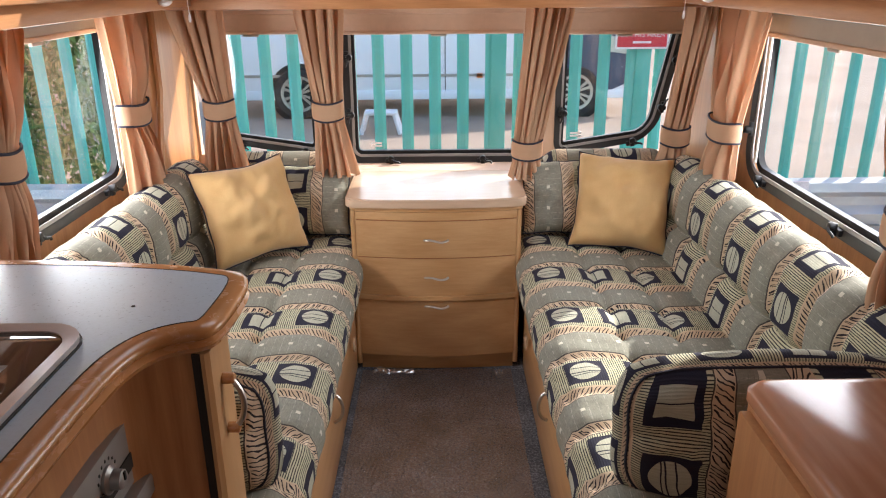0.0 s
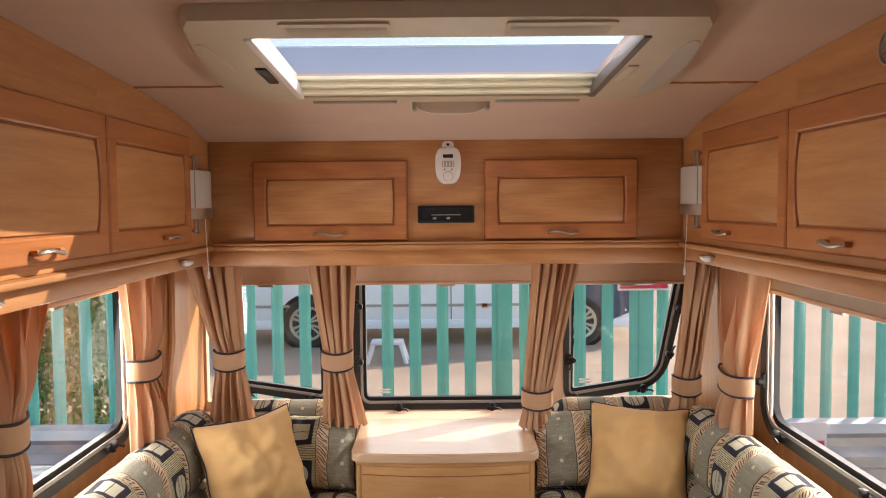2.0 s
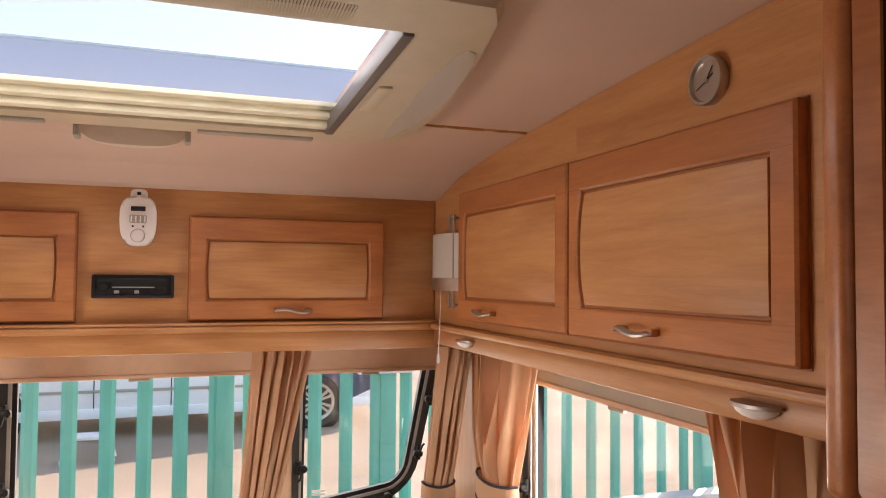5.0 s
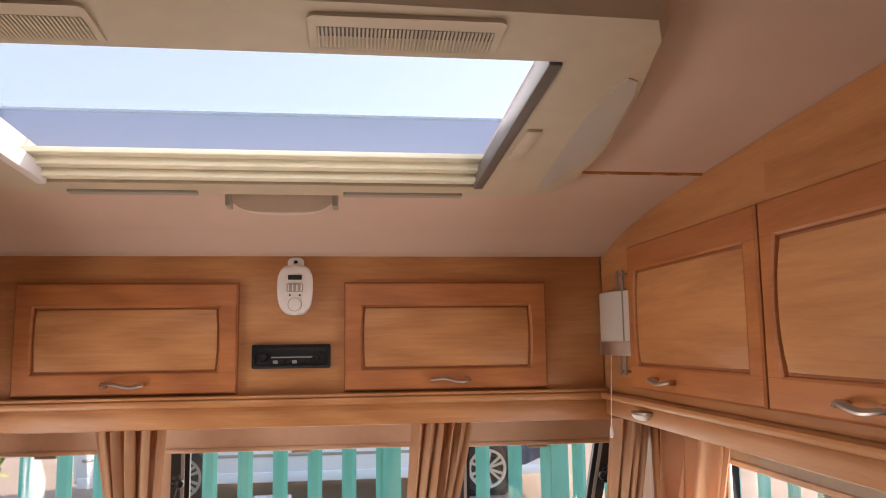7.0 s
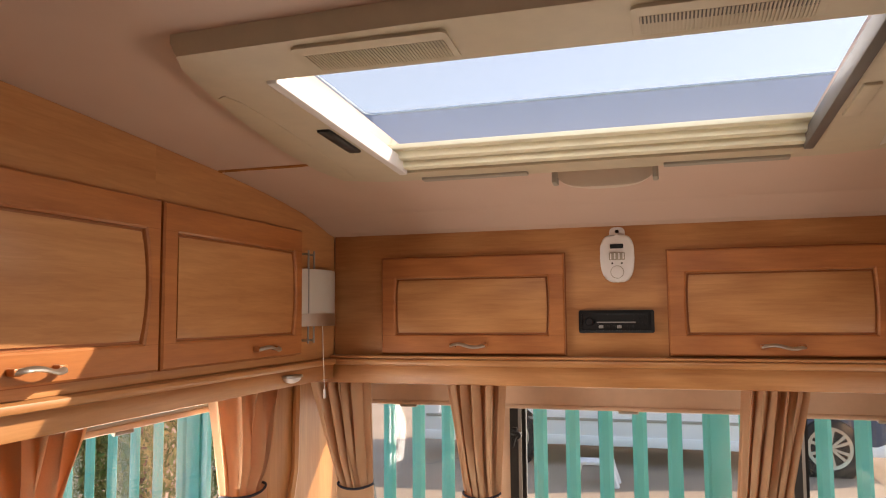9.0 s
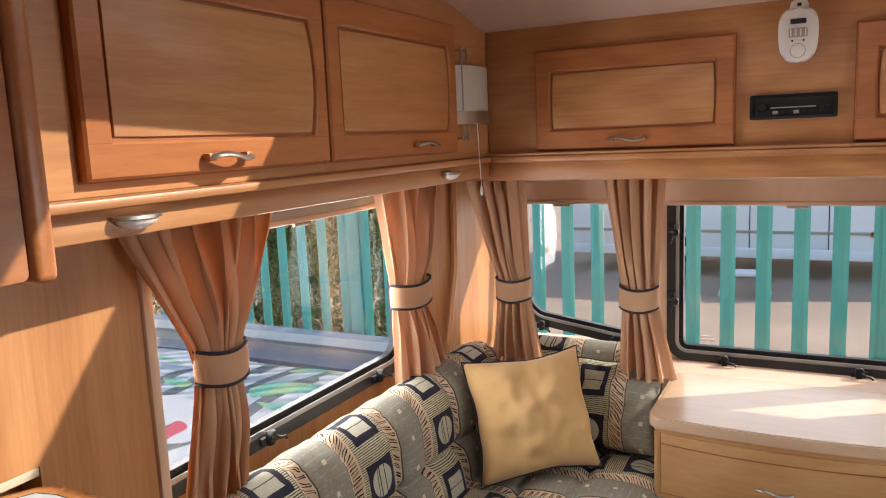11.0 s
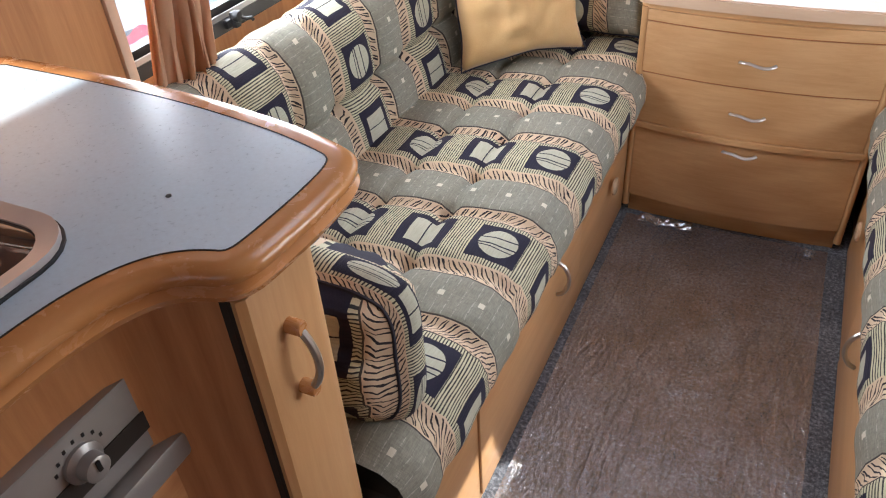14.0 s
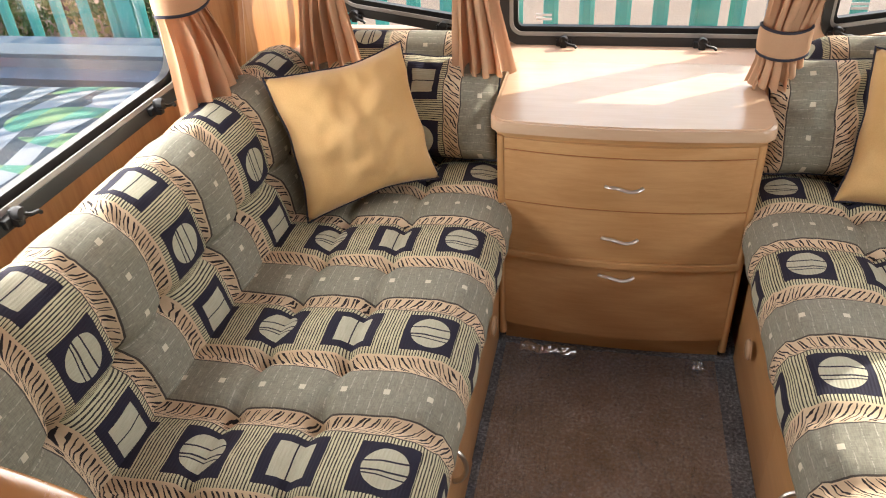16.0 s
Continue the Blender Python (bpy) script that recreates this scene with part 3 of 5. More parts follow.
# Slanted corner posts between front and side windows
for s, nm in ((-1, "west"), (1, "east")):
    bm = prism([(s * 1.03, 2.62), (s * 1.03, 3.10), (s * 0.965, 3.10), (s * 0.985, 2.80)], 1.30)
    single("corner_post_" + nm, bm, wood_z, (s * 1.0, 2.9, 0), "oak-faced slanted corner panel beside the windows", "trim", kind="structure", smooth=False)
    bm = tube([(s * 0.985, 2.72, 0.70), (s * 0.975, 2.79, 1.0), (s * 0.975, 2.80, 1.29)], 0.012, 6)
    single("corner_trim_" + nm, bm, wood_z, (s * 0.98, 2.78, 0.7), "oak edge strip on the corner panel", "trim", kind="structure")


# ---- lockers ----
def bowed(u0, u1, v0, v1, bow_left, bow_right, n=8):
    """A rectangle whose upright sides may bow outward."""
    out = [(u0 + (u1 - u0) * k / n, v0) for k in range(n)]
    out += [(u1 + bow_right * 4 * (k / n) * (1 - k / n), v0 + (v1 - v0) * k / n) for k in range(n)]
    out += [(u1 - (u1 - u0) * k / n, v1) for k in range(n)]
    out += [(u0 - bow_left * 4 * (k / n) * (1 - k / n), v1 - (v1 - v0) * k / n) for k in range(n)]
    return out


def wave_handle(parent, m, u, v, length=0.092, name="handle", blocks=True, radius=0.0065):
    pts = []
    for k in range(15):
        a = k / 14
        pts.append((u + (a - 0.5) * length, v + 0.004 * math.sin(a * 6.2832), 0.012 + 0.017 * math.sin(math.pi * a) ** 0.6))
    h = part(name, moved(tube(pts, radius, 8, flat=0.55), m), silver, parent, "curved satin silver handle")
    if blocks:
        for e in (-1, 1):
            part("handle_foot", moved(box(u + e * length * 0.46 - 0.009, u + e * length * 0.46 + 0.009, v - 0.006, v + 0.006, 0, 0.016, 0.003), m), frame_x, h)
    return h


def locker_door(parent, m, u0, u1, v0, v1, hu, frame_mat, panel_mat, bl=0.008, br=0.008, thick=0.020, inset=0.046):
    """A framed door: bevelled frame, a deep groove darkened for shade and a field set into it."""
    a, b, c, e = u0 + inset, u1 - inset, v0 + inset + 0.008, v1 - inset - 0.014
    bm = bmesh.new()
    loops = ((bowed(u0, u1, v0, v1, 0, 0), 0), (bowed(u0, u1, v0, v1, 0, 0), thick - 0.004), (bowed(u0 + 0.004, u1 - 0.004, v0 + 0.004, v1 - 0.004, 0, 0), thick),
             (bowed(a - 0.006, b + 0.006, c - 0.006, e + 0.006, bl, br), thick), (bowed(a - 0.002, b + 0.002, c - 0.002, e + 0.002, bl, br), thick - 0.003), (bowed(a, b, c, e, bl, br), thick - 0.0095), (bowed(a, b, c, e, bl, br), 0))
    rows = [[bm.verts.new((x, y, z)) for x, y in pts] for pts, z in loops]
    for r0, r1 in zip(rows, rows[1:]):
        for k in range(len(r0)):
            bm.faces.new((r0[k], r0[(k + 1) % len(r0)], r1[(k + 1) % len(r0)], r1[k]))
    d = part("door", moved(bm, m), frame_mat, parent, angle=30)
    part("panel", moved(prism(bowed(a + 0.0045, b - 0.0045, c + 0.0045, e - 0.0045, bl, br), thick - 0.005, 0.003), m), panel_mat, d, "flat oak laminate field")
    # Groove floor coloured darker to paint in its shade.
    part("panel_groove_shade", moved(prism(bowed(a - 0.001, b + 0.001, c - 0.001, e + 0.001, bl, br), thick - 0.009), m), joint_shade_brown, d)
    for v in (c - 0.004, e + 0.004):
        for u, side in ((a, -1), (b, 1)):
            u_out = u0 + 0.003 if side < 0 else u1 - 0.003
            part("frame_joint", moved(box(*sorted((u_out, u + side * 0.004)), v - 0.0005, v + 0.0005, thick - 0.001, thick + 0.0003), m), joint_shade_brown, d, smooth=False)
    # Thin brown plate behind the door draws its shadow line.
    part("door_gap_shade", moved(prism(bowed(u0 - 0.003, u1 + 0.003, v0 - 0.003, v1 + 0.003, 0, 0), 0.0015), m), joint_shade_brown, parent, "brown outline painting the shadow line round the door")
    wave_handle(d, m @ Matrix.Translation((0, 0, thick)), hu, v0 + 0.024)
    return d


def front_locker():
    t = thing("front_locker", (0, 2.9, 1.30), "long oak overhead locker across the caravan front, two doors shut", "cabinet")
    part("body", box(-0.803, 0.803, 2.70, 3.095, 1.30, 1.70, 0.002), wood_x, t)
    m = axes((0, 2.70, 0), (1, 0, 0), (0, 0, 1))
    locker_door(t, m, -0.650, -0.132, 1.357, 1.625, -0.395, frame_x, wood_x, 0.003, 0.003)
    locker_door(t, m, 0.132, 0.647, 1.357, 1.625, 0.395, frame_x, wood_x, 0.003, 0.003)
    part("shelf_lip", box(-0.803, 0.803, 2.655, 2.70, 1.325, 1.343, 0.006), wood_x, t)
    part("shelf_bead", box(-0.803, 0.803, 2.662, 2.70, 1.343, 1.352, 0.004), wood_x, t)
    part("pelmet", box(-0.90, 0.90, 2.69, 2.708, 1.272, 1.325, 0.003), wood_x, t, "darker oak pelmet board hiding the curtain rail")


front_locker()


def side_locker(s, y0, y1, d0, d1, hy, bl, br, label):
    t = thing("side_locker", (s * 0.92, (y0 + y1) / 2, 1.30), label, "cabinet", "overhead lockers along the sides")
    xs = sorted((s * 0.805, s * 1.028))
    bm = bmesh.new()
    ys = [y0 + (y1 - y0) * k / 8 for k in range(9)]
    lo = [[bm.verts.new((x, y, 1.345)) for y in ys] for x in xs]
    hi = [[bm.verts.new((x, y, ceil_z(y) - 0.001)) for y in ys] for x in xs]
    for k in range(8):
        bm.faces.new((lo[0][k], lo[0][k + 1], lo[1][k + 1], lo[1][k]))
        bm.faces.new((hi[0][k], hi[0][k + 1], hi[1][k + 1], hi[1][k]))
        for q in (0, 1):
            bm.faces.new((lo[q][k], lo[q][k + 1], hi[q][k + 1], hi[q][k]))
    for k in (0, 8):
        bm.faces.new((lo[0][k], lo[1][k], hi[1][k], hi[0][k]))
    part("body", bm, wood_y, t, smooth=False)
    m = axes((s * 0.805, 0, 0), (0, -s, 0), (0, 0, 1))
    us = sorted((-s * d0, -s * d1))
    locker_door(t, m, us[0], us[1], 1.366, 1.689, -s * hy, frame_y, wood_y, bl, br)
    return t


for s in (-1, 1):
    side_locker(s, 1.223, 1.893, 1.345, 1.890, 1.66 if s > 0 else 1.60, *((0.014, 0.0) if s > 0 else (0.0, 0.014)), "oak overhead side locker with one framed door, shut")
    side_locker(s, 1.893, 2.698, 1.898, 2.462, 2.27, *((0.010, 0.0) if s > 0 else (0.0, 0.010)), "oak overhead side locker with one framed door, shut")
    rail = thing("locker_rail", (s * 0.85, 2.0, 1.27), "oak light rail and pelmet under the side lockers", "trim")
    a = sorted((s * 0.775, s * 0.83))
    part("lip", box(*a, 1.224, 2.655, 1.328, 1.344, 0.006), wood_y, rail)
    a = sorted((s * 0.800, s * 0.815))
    part("pelmet", box(*a, 1.224, 2.688, 1.285, 1.328, 0.003), wood_y, rail)
    a = sorted((s * 0.83, s * 1.028))
    part("base_board", box(*a, 1.224, 2.698, 1.318, 1.344), wood_y, rail)
    # oval downlights tucked under the lip
    for y in (2.42, 1.42):
        d = thing("downlight", (s * 0.80, y, 1.30), "small silver half-dome locker downlight, off", "light", "downlights under the lockers")
        m = pose(s * 0.792, y, 1.315) @ Matrix.Diagonal((0.75, 1.25, -0.8, 1))
        part("rim", lathe([(0.032, 0), (0.033, 0.006), (0.028, 0.008)], m), silver, d)
        part("dome", lathe([(0.028, 0.007), (0.026, 0.014), (0.018, 0.021), (0.008, 0.025), (0.002, 0.026)], m), white_plastic, d)


# Tall display cabinets aft of the side lockers
def display_cabinet(s):
    t = thing("display_cabinet", (s * 0.87, 0.8, 1.24), "oak wall cabinet with smoked glass doors and bow handles, shut", "cabinet", "wall cabinets")
    xs = sorted((s * 0.722, s * 1.028))
    part("body", box(*xs, 0.30, 1.194, 1.268, 1.838, 0.006), wood_z, t)
    part("edge_trim", box(*sorted((s * 0.690, s * 0.75)), 1.192, 1.222, 1.262, 1.832, 0.010, seg=4), frame_x, t, "rounded oak end moulding")
    m = axes((s * 0.722, 0, 0), (0, -s, 0), (0, 0, 1))
    for y0, y1 in ((1.028, 1.190), (0.66, 1.022)):
        u0, u1 = sorted((-s * y0, -s * y1))
        big, small = 0.05, 0.012
        far_first = (s > 0) == (y0 > 1.0)
        rad = (big, small, small, big) if far_first else (small, big, big, small)
        out = rounded(u0, u1, 1.268, 1.830, 0.008)
        inn = rounded(u0 + 0.026, u1 - 0.032, 1.318, 1.782, rad)
        d = part("door", moved(ring(out, inn, 0.022, 0.005), m), frame_y, t)
        part("glass", moved(prism(inn, 0.013), m), smoked, d, "smoked brown mirror glass")
        hu = -s * (y0 + 0.017 if y0 > 1.0 else y1 - 0.017)
        pts = [(hu, 1.525 + 0.075 * (k - 7) / 7, 0.022 + 0.028 * math.sin(math.pi * k / 14) ** 0.5) for k in range(15)]
        h = part("handle", moved(tube(pts, 0.0055, 8), m), silver, d, "satin silver bow handle")
        for e in (-1, 1):
            part("handle_foot", moved(box(hu - 0.009, hu + 0.009, 1.525 + e * 0.072 - 0.007, 1.525 + e * 0.072 + 0.007, 0.02, 0.034, 0.003), m), frame_x, h)


display_cabinet(1)
display_cabinet(-1)


# ---- on the front locker: alarm sensor and radio ----
def alarm_sensor():
    t = thing("alarm_sensor", (0.008, 2.68, 1.54), "white plastic motion alarm unit on a wall bracket", "alarm")
    m = axes((0.008, 2.70, 0), (1, 0, 0), (0, 0, 1))
    pts = []
    for k in range(32):
        w = 6.2832 * k / 32
        c, s2 = math.cos(w), math.sin(w)
        px = math.copysign(abs(c) ** 0.55, c) * (0.043 if s2 > 0 else 0.036 + 0.007 * (1 + s2))
        pts.append((px, 1.607 + 0.062 * math.copysign(abs(s2) ** 0.6, s2)))
    part("body", moved(prism(pts, 0.032, 0.008), m), white_plastic, t)
    part("bracket", moved(prism(rounded(-0.02, 0.02, 1.65, 1.69, 0.012), 0.006, 0.002), m), white_plastic, t)
    part("bracket_hole", moved(prism(rounded(-0.005, 0.005, 1.675, 1.683, 0.003), 0.0075), m), dark_gap, t)
    part("keypad_window", moved(prism(rounded(-0.017, 0.017, 1.632, 1.644, 0.002), 0.034), m), car_glass, t, "dark red-brown indicator window")
    part("lens", moved(prism(rounded(-0.02, 0.02, 1.602, 1.622, 0.003), 0.0365, 0.002), m), grey_blind, t, "ribbed grey detector lens")
    for k in range(4):
        part("lens_rib", moved(box(-0.017 + k * 0.0105, -0.014 + k * 0.0105, 1.604, 1.620, 0.036, 0.038), m), white_plastic, t)
    part("speaker_ring", moved(lathe([(0.017, 0.0), (0.017, 0.0335), (0.0165, 0.0335)], Matrix.Translation((0, 1.571, 0))), m), grey_blind, t)
    part("speaker", moved(lathe([(0.0155, 0.0), (0.0155, 0.035), (0.013, 0.036)], Matrix.Translation((0, 1.571, 0))), m), white_plastic, t)
    for e in (-1, 1):
        part("screw", moved(lathe([(0.0025, 0.03), (0.0025, 0.034), (0.001, 0.0345)], Matrix.Translation((e * 0.012, 1.594, 0)), 8), m), dark_gap, t)


alarm_sensor()


def radio():
    t = thing("car_radio", (0, 2.69, 1.415), "black car radio set into the locker front", "radio")
    m = axes((0, 2.70, 0), (1, 0, 0), (0, 0, 1))
    part("surround", moved(ring(rounded(-0.096, 0.096, 1.414, 1.473, 0.005), rounded(-0.088, 0.088, 1.421, 1.466, 0.003), 0.012, 0.002), m), black_plastic, t)
    part("face", moved(prism(rounded(-0.089, 0.089, 1.420, 1.467, 0.003), 0.007, 0.001), m), black_plastic, t)
    part("display", moved(prism(rounded(-0.045, 0.045, 1.446, 1.460, 0.002), 0.0085), m), black_plastic, t)
    part("disc_slot", moved(prism(rounded(-0.05, 0.05, 1.440, 1.443, 0.001), 0.0088), m), oven_grey, t)
    part("volume_knob", moved(lathe([(0.011, 0), (0.011, 0.014), (0.009, 0.017)], Matrix.Translation((-0.068, 1.443, 0.006))), m), black_plastic, t)
    for k in range(6):
        part("button", moved(prism(rounded(-0.045 + k * 0.0155, -0.033 + k * 0.0155, 1.426, 1.434, 0.002), 0.0095, 0.001), m), oven_grey if k % 3 == 0 else black_plastic, t)
    for k in range(2):
        for q in range(2):
            part("button", moved(prism(rounded(0.056 + k * 0.014, 0.066 + k * 0.014, 1.432 + q * 0.018, 1.443 + q * 0.018, 0.002), 0.0095, 0.001), m), black_plastic, t)


radio()


def wall_clock():
    t = thing("wall_clock", (0.80, 1.47, 1.74), "small round silver wall clock with white dial", "clock")
    m = axes((0.805, 1.513, 1.751), (0, -1, 0), (0, 0, 1)) @ Matrix.Scale(0.86, 4)
    part("case", moved(lathe([(0.040, 0), (0.042, 0.014), (0.040, 0.018), (0.036, 0.018), (0.034, 0.012)], Matrix()), m), silver, t)
    part("dial", moved(lathe([(0.035, 0.002), (0.035, 0.011)], Matrix()), m), white_plastic, t)
    arc = [(0.031, a) for a in range(-130, 21, 10)] + [(0.031 - 0.015 * math.sin(math.radians((20 - a) * 1.2)), a) for a in range(10, -130, -10)]
    part("dial_print", moved(prism([(q * math.cos(radians(a)), q * math.sin(radians(a))) for q, a in arc], 0.0006), m @ Matrix.Translation((0, 0, 0.011))), dial_blue, t, "grey-blue crescent printed on the dial")
    part("hand_hub", moved(lathe([(0.004, 0.011), (0.004, 0.0145), (0.001, 0.0148)], Matrix(), 12), m), grey_blind, t)
    for a, ln, w in ((-35, 0.026, 0.0008), (-62, 0.018, 0.0011), (115, 0.028, 0.0005)):
        part("clock_hand", moved(box(-w, w, -0.005, ln, 0.0125, 0.0135), m @ pose(0, 0, 0, 0, 0, a)), black_plastic, t)


wall_clock()


def sconce(s):
    t = thing("wall_lamp", (s * 0.79, 2.575, 1.40), "curved frosted wall lamp with silver rods and pull cord, off", "lamp", "corner lamps")

    def plan(bulge, thick, y0=2.468, y1=2.688, n=10):
        """A shallow bow off the side panel."""
        q = [(y0 + (y1 - y0) * k / n, bulge * (1 - (2 * k / n - 1) ** 2)) for k in range(n + 1)]
        return [(s * (0.799 - b), y) for y, b in q] + [(s * (0.799 - b + thick), y) for y, b in q[::-1]]

    part("shade", moved(prism(plan(0.032, 0.003), 0.125), Matrix.Translation((0, 0, 1.465))), lamp_glass, t, "frosted white shade")
    part("cup", moved(prism(plan(0.036, 0.030), 0.034, 0.002), Matrix.Translation((0, 0, 1.437))), silver, t, "silver lower cup")
    for y in (2.497, 2.530):
        part("rod", tube([(s * 0.786, y, 1.392), (s * 0.786, y, 1.640)], 0.003), oven_grey, t)
        for z in (1.40, 1.63):
            part("rod_clip", box(*sorted((s * 0.786, s * 0.8045)), y - 0.003, y + 0.003, z - 0.003, z + 0.003), silver, t)
    part("pull_cord", tube([(s * 0.775, 2.56, 1.445), (s * 0.772, 2.56, 1.36), (s * 0.768, 2.56, 1.262)], 0.0012, 5), white_plastic, t)
    part("cord_toggle", lathe([(0.003, 0), (0.005, 0.008), (0.003, 0.024)], pose(s * 0.768, 2.56, 1.242), 8), white_plastic, t)


sconce(-1)
sconce(1)


# ---- rooflight ----
def rooflight():
    t = thing("rooflight", (0, 1.85, 1.80), "large roof window with cream surround, pleated blind folded away", "skylight")
    tilt = math.degrees(math.atan2(ceil_z(2.105) - ceil_z(1.55), 0.555))
    m = pose(0, 1.846, 1.796, tilt, 0, 0) @ Matrix.Diagonal((1.012, 1, -1, 1))
    out = [(-0.455, -0.375), (-0.15, -0.385), (0.15, -0.385), (0.455, -0.375), (0.478, -0.33), (0.517, -0.15), (0.546, 0.06), (0.549, 0.22), (0.532, 0.315), (0.44, 0.345), (0.15, 0.352), (-0.15, 0.352), (-0.44, 0.345), (-0.532, 0.315), (-0.549, 0.22), (-0.546, 0.06), (-0.517, -0.15), (-0.478, -0.33)]
    x, y0, y1 = 0.378, -0.272, 0.262
    inn = [(-x, y0), (-0.15, y0), (0.15, y0), (x, y0), (x, y0 + 0.03), (x, -0.1), (x, 0.04), (x, 0.16), (x, 0.23), (x, y1), (0.15, y1), (-0.15, y1), (-x, y1), (-x, 0.23), (-x, 0.16), (-x, 0.04), (-x, -0.1), (-x, y0 + 0.03)]
    mid = [tuple(a * 0.93 + b * 0.07 for a, b in zip(p, q)) for p, q in zip(out, inn)]
    bm = bmesh.new()
    rows = [[bm.verts.new((px, py, z)) for px, py in pts] for pts, z in ((out, -0.012), (out, 0.006), (mid, 0.022), (inn, 0.026), (inn, -0.012))]
    for a, b in zip(rows, rows[1:]):
        for k in range(len(out)):
            bm.faces.new((a[k], a[(k + 1) % len(out)], b[(k + 1) % len(out)], b[k]))
    part("surround", moved(bm, m), cream_plastic, t, "moulded cream plastic surround", angle=30)
    # side grips and long oval covers
    for s in (-1, 1):
        oval = [(s * x, y) for x, y in ((0.470, -0.228), (0.461, -0.20), (0.459, -0.10), (0.464, 0.02), (0.474, 0.17), (0.486, 0.29), (0.496, 0.27), (0.514, 0.16), (0.522, 0.06), (0.518, -0.03), (0.508, -0.11), (0.496, -0.18), (0.484, -0.22))]
        cover = prism(oval, 0.0068)
        for v in cover.verts:
            v.co.z += 0.0170 + 0.02 * (0.50 - abs(v.co.x))
        part("lamp_cover", moved(cover, m), lamp_glass if s > 0 else cream_plastic, t, "long oval diffuser")
        part("latch", moved(box(*sorted((s * 0.388, s * 0.412)), -0.05, 0.085, 0.02, 0.030, 0.003), m), black_plastic if s < 0 else cream_plastic, t)
    # rear edge grilles with fine slats
    for c in (-0.20, 0.20):
        g = part("grille", moved(ring(rounded(c - 0.098, c + 0.098, -0.358, -0.280, 0.008), rounded(c - 0.090, c + 0.090, -0.334, -0.285, 0.003), 0.0268, 0.001), m), cream_plastic, t)
        part("grille_back", moved(box(c - 0.092, c + 0.092, -0.336, -0.283, 0.016, 0.0245), m), rail_grey, g)
        for k in range(44):
            xk = c - 0.0895 + k * 0.00409
            part("slat", moved(box(xk, xk + 0.0021, -0.334, -0.285, 0.022, 0.0265), m), cream_plastic, g, smooth=False)
    # front strip vents
    for c in (-0.24, 0.24):
        part("vent_strip", moved(box(c - 0.11, c + 0.11, 0.315, 0.335, 0.010, 0.0285, 0.002), m), grey_blind, t)
    # folded pleats of the blind and the two side rails
    for k in range(3):
        part("blind_pleat", moved(box(-0.377, 0.377, 0.180 + k * 0.027, 0.204 + k * 0.027, -0.012, -0.002 + 0.012 * k, 0.003), m), pale_blind, t)
    for s in (-1, 1):
        part("blind_rail", moved(box(*sorted((s * 0.362, s * 0.379)), -0.27, 0.262, 0.0, 0.03, 0.003), m), rail_grey if s > 0 else white_plastic, t)
    # outer dome
    side = lambda d: rounded(-0.455 - d, 0.455 + d, -0.300 - d, 0.266 + d, 0.02)
    part("dome_side", moved(ring(side(0.008), side(0.003), 0.094), m @ Matrix.Translation((0, 0, -0.110))), roof_side, t, "pale blue acrylic dome wall").visible_shadow = False
    part("dome", moved(prism(side(0.008), 0.004), m @ Matrix.Translation((0, 0, -0.116))), roof_acrylic, t, "clear acrylic dome top").visible_shadow = False
    part("dome_bead", moved(tube([(x, y, -0.106) for x, y in side(0.002)], 0.0022, 6, True), m), grey_laminate, t)


rooflight()


def ceiling_lamp():
    z = ceil_z(2.26)
    t = thing("ceiling_lamp", (0.01, 2.26, z), "half-round cream ceiling lamp, off", "lamp")
    m = pose(0.014, 2.245, z - 0.002, -5, 0, 0) @ Matrix.Diagonal((0.94, 1, 0.92, 1))
    bm = bmesh.new()
    rows = []
    for k in range(9):
        a = k / 8 * math.pi / 2
        rows.append([bm.verts.new((0.108 * math.cos(a) ** 0.5 * math.cos(w), 0.085 * math.cos(a) * math.sin(w), -0.045 * math.sin(a))) for w in (math.pi * q / 20 for q in range(21))])
    for a, b in zip(rows, rows[1:]):
        for q in range(20):
            bm.faces.new((a[q], a[q + 1], b[q + 1], b[q]))
    bm.faces.new([row[0] for row in rows] + [row[-1] for row in rows[::-1]])
    part("shade", moved(bm, m), lamp_cream, t)
    part("back_plate", moved(box(-0.110, 0.110, -0.004, -0.0005, -0.006, 0.002, 0.001), m), grey_blind, t)
    for e in (-1, 1):
        part("end_cap", moved(box(e * 0.108 - 0.006, e * 0.108 + 0.006, -0.012, 0.02, -0.034, 0, 0.003), m), grey_blind, t)


ceiling_lamp()


